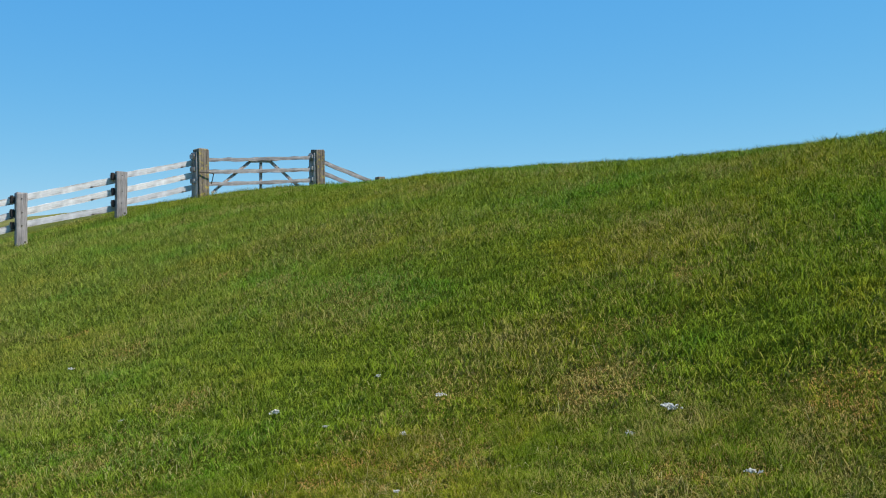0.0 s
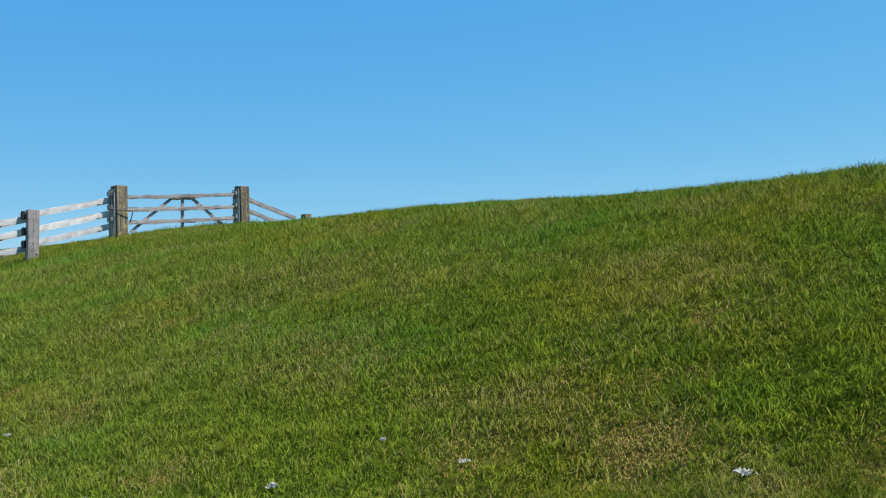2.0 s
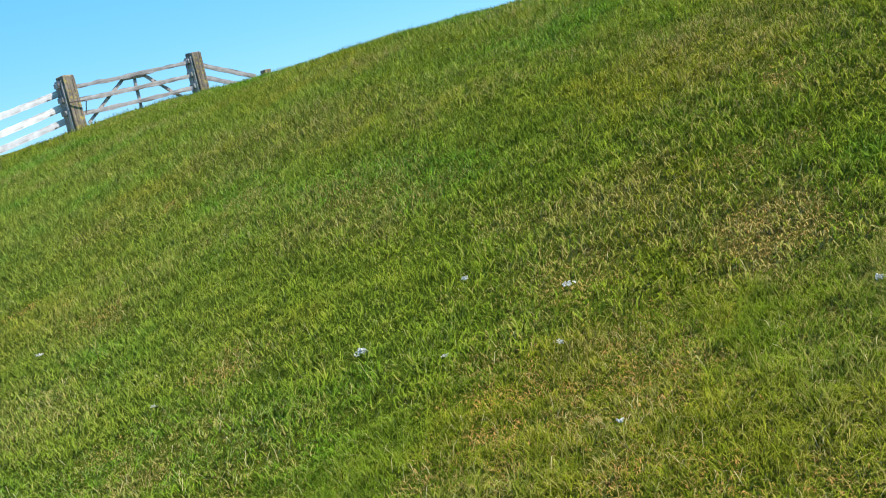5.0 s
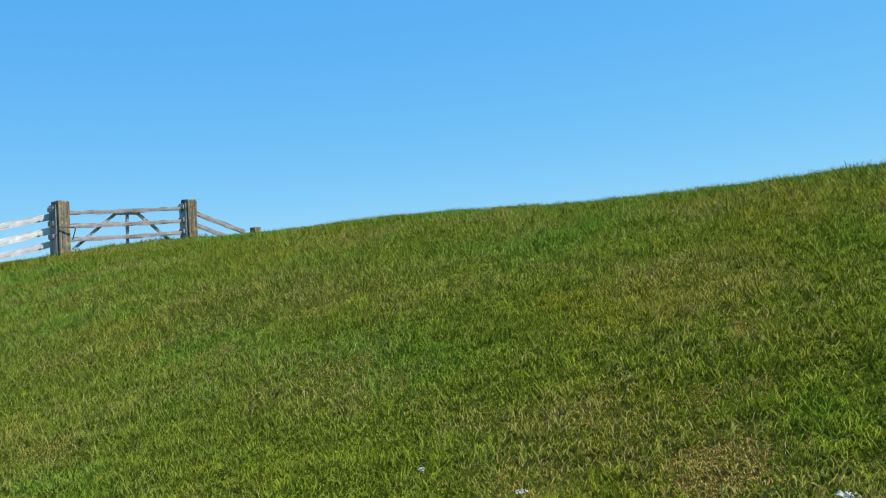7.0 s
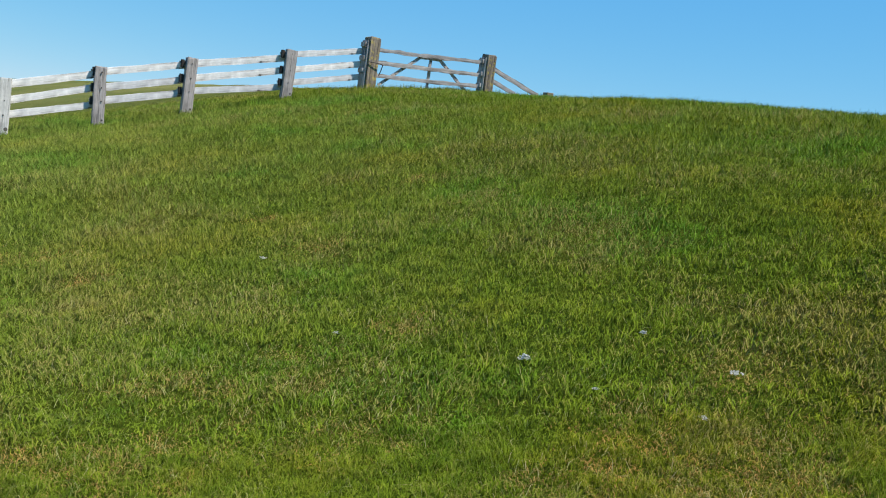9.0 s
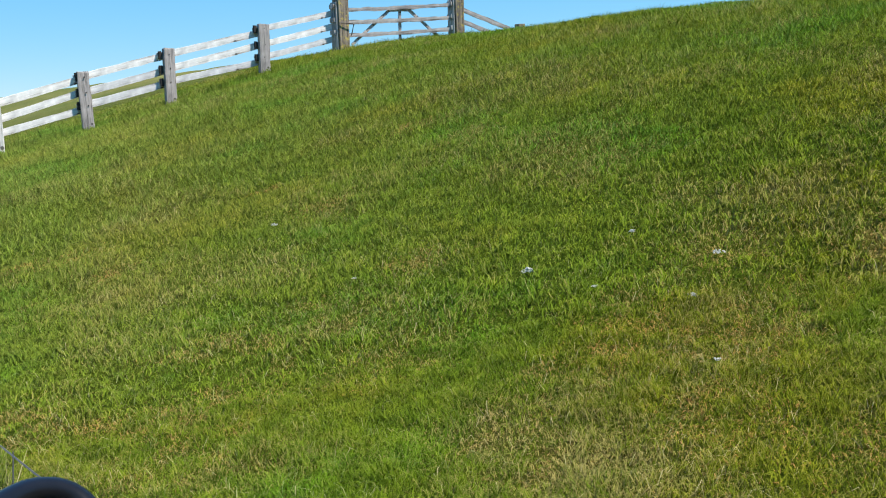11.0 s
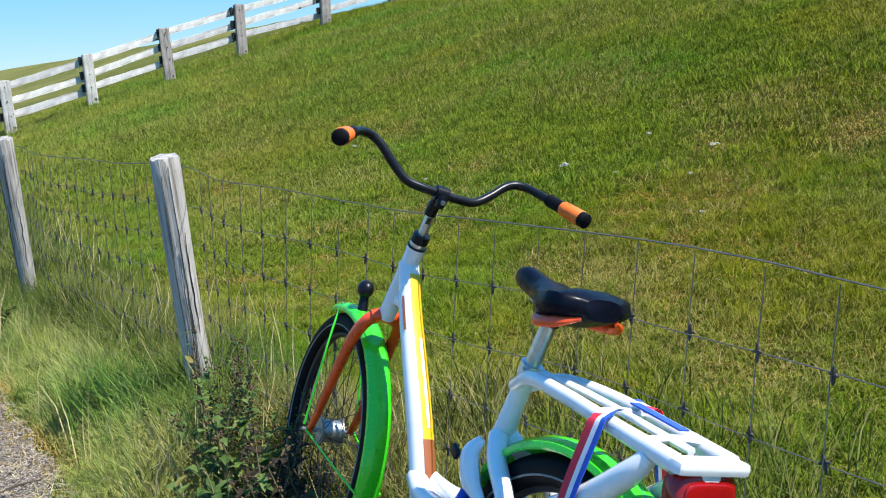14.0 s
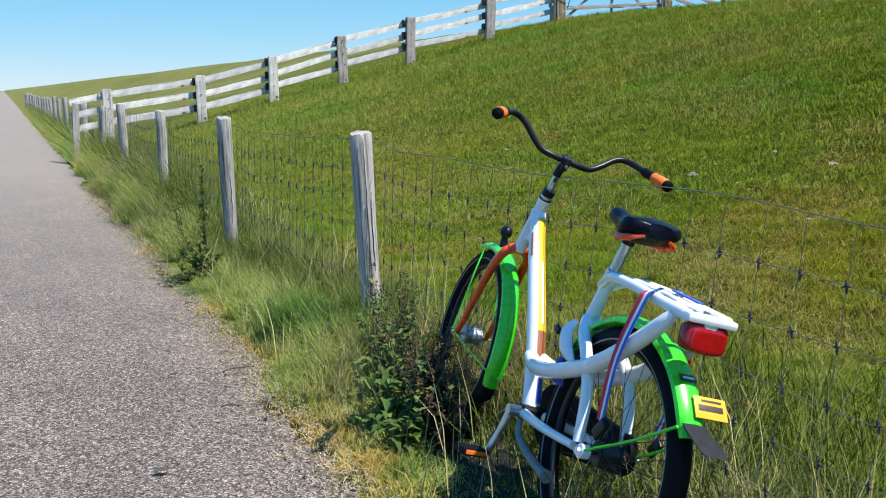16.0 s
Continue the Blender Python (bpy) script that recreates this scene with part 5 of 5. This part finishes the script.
tagged(blades("shade_clumps", x, y, 0.12 + 0.20 * r.rand(len(x)), 0.004 + 0.003 * r.rand(len(x)), 0.2 + 0.7 * r.rand(len(x)), m_lush_shade, 38), "dark green grass clumps painting shade at the post feet", "grass", kind="stuff")

# golden tufts where the grass meets the asphalt
r = np.random.RandomState(35)
tx, ty = [], []
for cx, cy, cr, cn in ((-0.53, -1.44, 0.09, 620), (-0.57, -1.15, 0.06, 160), (-0.50, -1.72, 0.10, 260), (-0.30, -0.25, 0.12, 350), (0.12, -0.5, 0.18, 500), (-0.52, 1.2, 0.12, 350), (-0.5, 3.6, 0.2, 500)):
    tx.append(cx + cr * r.randn(cn) * 0.6)
    ty.append(cy + cr * r.randn(cn) * 0.6)
x, y = np.concatenate(tx), np.concatenate(ty)
m_gold = grass_material("golden_dry_grass", (0.36, 0.25, 0.07), (0.20, 0.145, 0.04), (0.52, 0.42, 0.2), 0.72)
tagged(blades("dry_tufts", x, y, 0.04 + 0.10 * r.rand(len(x)), 0.003 + 0.002 * r.rand(len(x)), 0.4 + 0.8 * r.rand(len(x)), m_gold, 36), "golden dry grass tufts at the path edge", "dry grass", kind="stuff")

# near-black earth sheet that paints the shade under the bicycle and tufts
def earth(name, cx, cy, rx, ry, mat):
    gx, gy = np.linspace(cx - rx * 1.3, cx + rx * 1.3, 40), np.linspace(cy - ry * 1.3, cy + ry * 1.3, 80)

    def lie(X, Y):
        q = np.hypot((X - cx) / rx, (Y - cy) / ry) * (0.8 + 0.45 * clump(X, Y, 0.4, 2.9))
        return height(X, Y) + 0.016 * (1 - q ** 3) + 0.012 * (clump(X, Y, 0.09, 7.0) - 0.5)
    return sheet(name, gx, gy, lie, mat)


m_shade_soil = plain_material("shade_soil", (0.009, 0.007, 0.005), 0.95, 0, 0, 0.6, 35)
tagged(earth("shade_sheet", 0.12, -2.0, 0.58, 1.15, m_shade_soil), "near-black earth sheet standing in for shade under the bicycle", "earth", kind="structure")

# thin pale flowering stalks
r = np.random.RandomState(33)
x, y = scatter(r, 1300, -0.5, 0.5, -4.2, 9)
keep = r.rand(len(x)) < clump(x, y, 0.6, 6.2)
x, y = x[keep], y[keep]
m_stalk = grass_material("dry_stalks", (0.34, 0.29, 0.13), (0.22, 0.19, 0.08), (0.48, 0.41, 0.22), 0.4)
tagged(blades("grass_stalks", x, y, 0.28 + 0.24 * r.rand(len(x)), 0.0026 + 0.002 * r.rand(len(x)), 0.1 + 0.45 * r.rand(len(x)), m_stalk, 88), "pale dry flowering grass stalks", "grass", kind="stuff")
x, y = scatter(r, 12000, 0.3, 7.5, -3.5, 9)
xn, yn = scatter(r, 8000, 0.2, 3.6, -3.5, 4)
x, y = np.concatenate((x, xn)), np.concatenate((y, yn))
keep = (r.rand(len(x)) < 0.35 + 0.65 * clump(x, y, 1.4, 7.7) ** 2) & (y > -3.4 + 0.3 * x)
x, y = x[keep], y[keep]
m_bent = grass_material("bent_pale_grass", (0.27, 0.29, 0.095), (0.17, 0.20, 0.05), (0.42, 0.36, 0.17), 0.66, 0.6, 0.2, 0.55)
tagged(blades("grass_stalks", x, y, 0.045 + 0.055 * r.rand(len(x)), 0.0018 + 0.0014 * r.rand(len(x)), 0.8 + 0.75 * r.rand(len(x)), m_bent, 89), "short dry stems in the grazed grass", "grass", kind="stuff")


def leaf_material(name, a, b):
    m, nt, bs = material(name)
    geo = nt.nodes.new("ShaderNodeNewGeometry")
    col = ramp(nt, geo.outputs["Random Per Island"], [(0.0, a), (0.85, b), (1.0, (0.26, 0.20, 0.06))])
    col = mix(nt, 1.0, col, ramp(nt, noise_tex(nt, 45, 4, 0.6), [(0.3, (0.75, 0.75, 0.75)), (0.7, (1.2, 1.2, 1.2))]), "MULTIPLY")
    nt.links.new(col, bs.inputs["Base Color"])
    bs.inputs["Roughness"].default_value = 0.6
    bs.inputs["Specular IOR Level"].default_value = 0.2
    tr = nt.nodes.new("ShaderNodeBsdfTranslucent")
    nt.links.new(col, tr.inputs["Color"])
    ms = nt.nodes.new("ShaderNodeMixShader")
    ms.inputs[0].default_value = 0.35
    nt.links.new(bs.outputs[0], ms.inputs[1])
    nt.links.new(tr.outputs[0], ms.inputs[2])
    nt.links.new(ms.outputs[0], nt.nodes["Material Output"].inputs["Surface"])
    return m


m_dock = leaf_material("dock_leaf", (0.060, 0.115, 0.024), (0.145, 0.220, 0.055))
m_thistle = leaf_material("thistle_leaf", (0.055, 0.085, 0.018), (0.15, 0.20, 0.045))
m_dead_shade = leaf_material("withered_shaded_leaf", (0.020, 0.015, 0.010), (0.055, 0.042, 0.024))
m_stem = plain_material("weed_stem", (0.11, 0.10, 0.035), 0.7)
m_seed = plain_material("dry_seed", (0.085, 0.045, 0.022), 0.85)


def leaf(bm, base, out, up, length, wide, droop, wavy=0.0, n=6):
    """One leaf blade folded along its midrib, curving over."""
    side = out.cross(up).normalized()
    rows = []
    for i in range(n + 1):
        t = i / n
        w = wide * math.sin(math.pi * min(1, 0.06 + 0.94 * t) ** 0.75) * (1 + wavy * (0.35 if i % 2 else -0.25))
        c = base + out * length * t * (1 - 0.15 * droop * t) + up * length * (0.45 * t - droop * t * t)
        rows.append((bm.verts.new(c - side * w / 2 + up * w * 0.18), bm.verts.new(c), bm.verts.new(c + side * w / 2 + up * w * 0.18)))
    for a, b in zip(rows, rows[1:]):
        bm.faces.new((a[0], a[1], b[1], b[0]))
        bm.faces.new((a[1], a[2], b[2], b[1]))


def weed(name, label, x, y, tall, spread, leaves, size, mat, seed, wavy=0.0, seeds=0):
    r = random.Random(seed)
    z = height_at(x, y) - 0.01
    w = thing(name, label, "weed", pose(x, y, z))
    stems = max(2, leaves // 16)
    lb, sb, db = bmesh.new(), bmesh.new(), bmesh.new()
    for k in range(stems):
        a = r.uniform(0, 6.28)
        h = tall * r.uniform(0.6, 1.05)
        foot = Vector((r.uniform(-1, 1) * spread * 0.25, r.uniform(-1, 1) * spread * 0.25, 0))
        tip = foot + Vector((math.cos(a) * spread * 0.5, math.sin(a) * spread * 0.5, h))
        pts = smooth_path([foot, foot * 0.5 + tip * 0.5 + Vector((0, 0, h * 0.08)), tip], 5)
        tube(sb, pts, [0.006, 0.004, 0.0015], 5)
        for j in range(leaves // stems):
            t = r.random() ** 1.2
            p = pts[min(len(pts) - 1, int(t * len(pts)))]
            b = r.uniform(0, 6.28)
            out = Vector((math.cos(b), math.sin(b), r.uniform(-0.1, 0.5))).normalized()
            s = size * (1.1 - 0.65 * t) * r.uniform(0.6, 1.2)
            leaf(lb, p.copy(), out, Vector((0, 0, 1)), s, s * r.uniform(0.34, 0.52), r.uniform(0.2, 0.9), wavy)
        for j in range(seeds):
            t = r.uniform(0.55, 1.0)
            p = pts[min(len(pts) - 1, int(t * len(pts)))]
            bmesh.ops.create_icosphere(db, subdivisions=1, radius=r.uniform(0.0025, 0.0055), matrix=Matrix.Translation(p + Vector((r.uniform(-1, 1), r.uniform(-1, 1), r.uniform(-1, 1))) * 0.014))
    tagged(part("foliage", lb, mat, w), kind="stuff")
    tagged(part("stalk", sb, m_stem, w, "reddish branching stalk"), kind="stuff")
    if seeds:
        tagged(part("seed_spray", db, m_seed, w, "dry brown seed spray"), kind="stuff")
    else:
        db.free()
    return w


def spire(name, label, x, y, tall, seed):
    """A narrow upright weed: one stem, short spiny leaves all the way up, a few side shoots near the foot."""
    r = random.Random(seed)
    w = thing(name, label, "weed", pose(x, y, height_at(x, y) - 0.01))
    lb, sb = bmesh.new(), bmesh.new()
    shoots = [(Vector((0, 0, 0)), Vector((0.015, 0.01, tall)), 0.007, 150)]
    for k in range(7):
        b, h = r.uniform(0, 6.28), tall * r.uniform(0.25, 0.55)
        foot = Vector((0, 0, tall * r.uniform(0.0, 0.16)))
        shoots.append((foot, foot + Vector((math.cos(b) * 0.15, math.sin(b) * 0.15, h * 0.75)), 0.004, 42))
    for foot, tip, rad, n in shoots:
        pts = smooth_path([foot, foot * 0.45 + tip * 0.55 + Vector((r.uniform(-0.012, 0.012), r.uniform(-0.012, 0.012), 0.02)), tip], 6)
        tube(sb, pts, [rad, rad * 0.7, rad * 0.3], 5)
        for j in range(n):
            t = (j + r.random()) / n
            p = pts[min(len(pts) - 1, int(t * len(pts)))]
            q = p.lerp(pts[min(len(pts) - 1, int(t * len(pts)) + 1)], r.random())
            b = j * 2.4 + r.uniform(-0.5, 0.5)
            out = Vector((math.cos(b), math.sin(b), r.uniform(0.0, 0.7))).normalized()
            size = (0.085 - 0.055 * t) * r.uniform(0.6, 1.25)
            leaf(lb, q, out, Vector((0, 0, 1)), size, size * r.uniform(0.28, 0.42), r.uniform(0.1, 0.7), 0.9)
    tagged(part("foliage", lb, m_thistle, w), kind="stuff")
    tagged(part("stalk", sb, m_stem, w, "upright green stalk"), kind="stuff")
    return w


for k, (x, y, tall, spread, n, size, seeds) in enumerate(((-0.33, -1.30, 0.22, 0.24, 110, 0.105, 0), (-0.28, -1.06, 0.30, 0.24, 120, 0.12, 0), (-0.18, -0.82, 0.40, 0.22, 120, 0.09, 18), (-0.12, -0.56, 0.50, 0.28, 150, 0.08, 26), (-0.10, -0.88, 0.40, 0.24, 140, 0.08, 16), (-0.20, -1.25, 0.26, 0.22, 110, 0.08, 10))):
    weed("dock_plant", "dark green broad-leaved dock growing beside the bicycle", x, y, tall, spread, n, size, m_dock, 100 + k, 0.45, seeds)
weed("dock_stalk", "tall brown dock stalk gone to seed", 0.03, -0.42, 0.62, 0.10, 20, 0.07, m_dock, 120, 0.1, 45)
spire("thistle", "tall dark spiny thistle at the path edge", -0.42, 2.15, 0.84, 9)
weed("thistle", "small thistle at the path edge", -0.50, 2.05, 0.26, 0.26, 60, 0.12, m_thistle, 131, 0.8)
weed("thistle", "thin thistle in the verge grass", -0.36, 3.4, 0.5, 0.12, 50, 0.07, m_thistle, 132, 0.8)
weed("dock_plant", "low dock leaves at the foot of a fence post", -0.16, -0.12, 0.22, 0.2, 36, 0.09, m_dock, 133, 0.15, 8)
# withered weeds round the front wheel; near-black leaves also paint the shade there
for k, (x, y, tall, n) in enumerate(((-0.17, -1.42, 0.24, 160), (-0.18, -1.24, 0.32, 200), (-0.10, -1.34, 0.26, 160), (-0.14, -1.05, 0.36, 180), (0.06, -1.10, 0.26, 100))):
    weed("withered_dock", "withered weed round the front wheel, blackish partly as painted shade", x, y, tall, 0.20, n, 0.075, m_dead_shade, 140 + k, 0.5, 14)
weed("dock_plant", "low dock leaves under the fence", 0.02, -3.2, 0.24, 0.25, 40, 0.1, m_dock, 134, 0.15)

m_straw = grass_material("loose_straw", (0.42, 0.36, 0.25), (0.24, 0.20, 0.14), (0.52, 0.46, 0.34), 0.75)
# straw and crumbs swept to the edge of the path
r = np.random.RandomState(41)
n = 9000
y = -4.5 + 14 * r.rand(n)
x = -0.54 - np.abs(r.randn(n)) * 0.19
z = np.full(n, 0.018) + 0.004 * r.rand(n)
a = r.rand(n) * np.pi
L, w = 0.004 + 0.022 * r.rand(n) ** 2, 0.0006 + 0.0010 * r.rand(n)
c, s_ = np.cos(a), np.sin(a)
v = np.stack([np.stack([x - c * L - s_ * w, y - s_ * L + c * w, z], 1), np.stack([x + c * L - s_ * w, y + s_ * L + c * w, z + 0.004], 1), np.stack([x + c * L + s_ * w, y + s_ * L - c * w, z + 0.004], 1), np.stack([x - c * L + s_ * w, y - s_ * L - c * w, z], 1)], 1).reshape(-1, 3)
tagged(new("straw_litter", mesh_arrays("straw_litter", v, np.arange(4 * n), np.full(n, 4), m_straw)), "loose dry straw along the path edge", "litter", kind="stuff")
r2 = random.Random(9)
m_stone = plain_material("gravel_crumb", (0.27, 0.24, 0.205), 0.95, 0, 0, 0.4, 30)
bm = bmesh.new()
for k in range(1900):
    x, y = -0.56 - abs(r2.gauss(0, 0.14)), r2.uniform(-4, 8)
    q = r2.uniform(0.0015, 0.007)
    bmesh.ops.create_icosphere(bm, subdivisions=1, radius=q, matrix=pose(x, y, 0.022, 0, 0, r2.uniform(0, 360)) @ Matrix.Diagonal((1.3, 0.9, 0.7, 1)))
tagged(new("gravel_crumbs", mesh_of("gravel_crumbs", bm, m_stone)), "loose gravel crumbs at the broken asphalt edge", "gravel", kind="stuff")
m_twig = plain_material("dark_twig", (0.07, 0.05, 0.035), 0.9)
for x, y, L, a in ((-0.69, -0.107, 0.16, 12), (-0.99, -0.127, 0.05, 28), (-0.716, -0.763, 0.09, -86), (-0.66, 1.41, 0.07, 45), (-0.834, -0.626, 0.085, -10)):
    bm = bmesh.new()
    tube(bm, smooth_path([(-L / 2, 0, 0), (-L * 0.1, 0.008, 0.004), (L / 2, -0.006, 0)], 4), [0.003, 0.004, 0.002], 6)
    ob = new("twig", mesh_of("twig", bm, m_twig))
    ob.matrix_basis = pose(x, y, 0.040 if x < -0.9 else 0.024, 0, 0, a)
    tagged(ob, "dark dry twig lying on the path", "twig", group="twigs on the path")

bm = bmesh.new()
leaf(bm, Vector((0, 0, 0.01)), Vector((1, 0, 0)), Vector((0, 0, 1)), 0.055, 0.03, 0.5, 0.2)
ob = new("fallen_leaf", mesh_of("fallen_leaf", bm, m_twig))
ob.matrix_basis = pose(-1.185, -1.272, 0.036, 0, 0, 170)
tagged(ob, "curled dark dead leaf lying on the path", "leaf")

# tufts of shed wool in the grass
m_wool = plain_material("shed_wool", (0.52, 0.50, 0.43), 0.95, 0, 0, 0.15, 90)
r3 = random.Random(17)
spots = [(3.24, 4.52, 0.045), (3.31, 1.54, 0.06), (3.44, 0.51, 0.035), (3.90, 0.71, 0.045), (4.12, -0.72, 0.075), (3.85, -0.66, 0.045), (3.96, 1.365, 0.04), (2.95, -0.01, 0.028), (3.67, -1.39, 0.045), (2.82, 2.61, 0.03), (3.305, 1.03, 0.028)]
for x, y, q in spots:
    bm = bmesh.new()
    for _ in range(26):
        d = Vector((r3.gauss(0, 0.42), r3.gauss(0, 0.42), r3.uniform(-0.1, 0.45))) * q * 0.6
        b, e = r3.uniform(0, 6.28), q * r3.uniform(0.15, 0.45)
        way = Vector((math.cos(b), math.sin(b), r3.uniform(-0.3, 0.5))) * e
        tube(bm, smooth_path([d - way * 0.5, d + Vector((r3.uniform(-1, 1), r3.uniform(-1, 1), 0.6)) * q * 0.12, d + way * 0.5], 2), [q * 0.02, q * r3.uniform(0.05, 0.11), q * 0.015], 4)
    ob = new("wool_tuft", mesh_of("wool_tuft", bm, m_wool, True))
    ob.matrix_basis = pose(x, y, height_at(x, y) + 0.026, 0, 0, r3.uniform(0, 360))
    tagged(ob, "small white tuft of wool caught in the grass", "wool tuft", group="wool tufts in the grass")
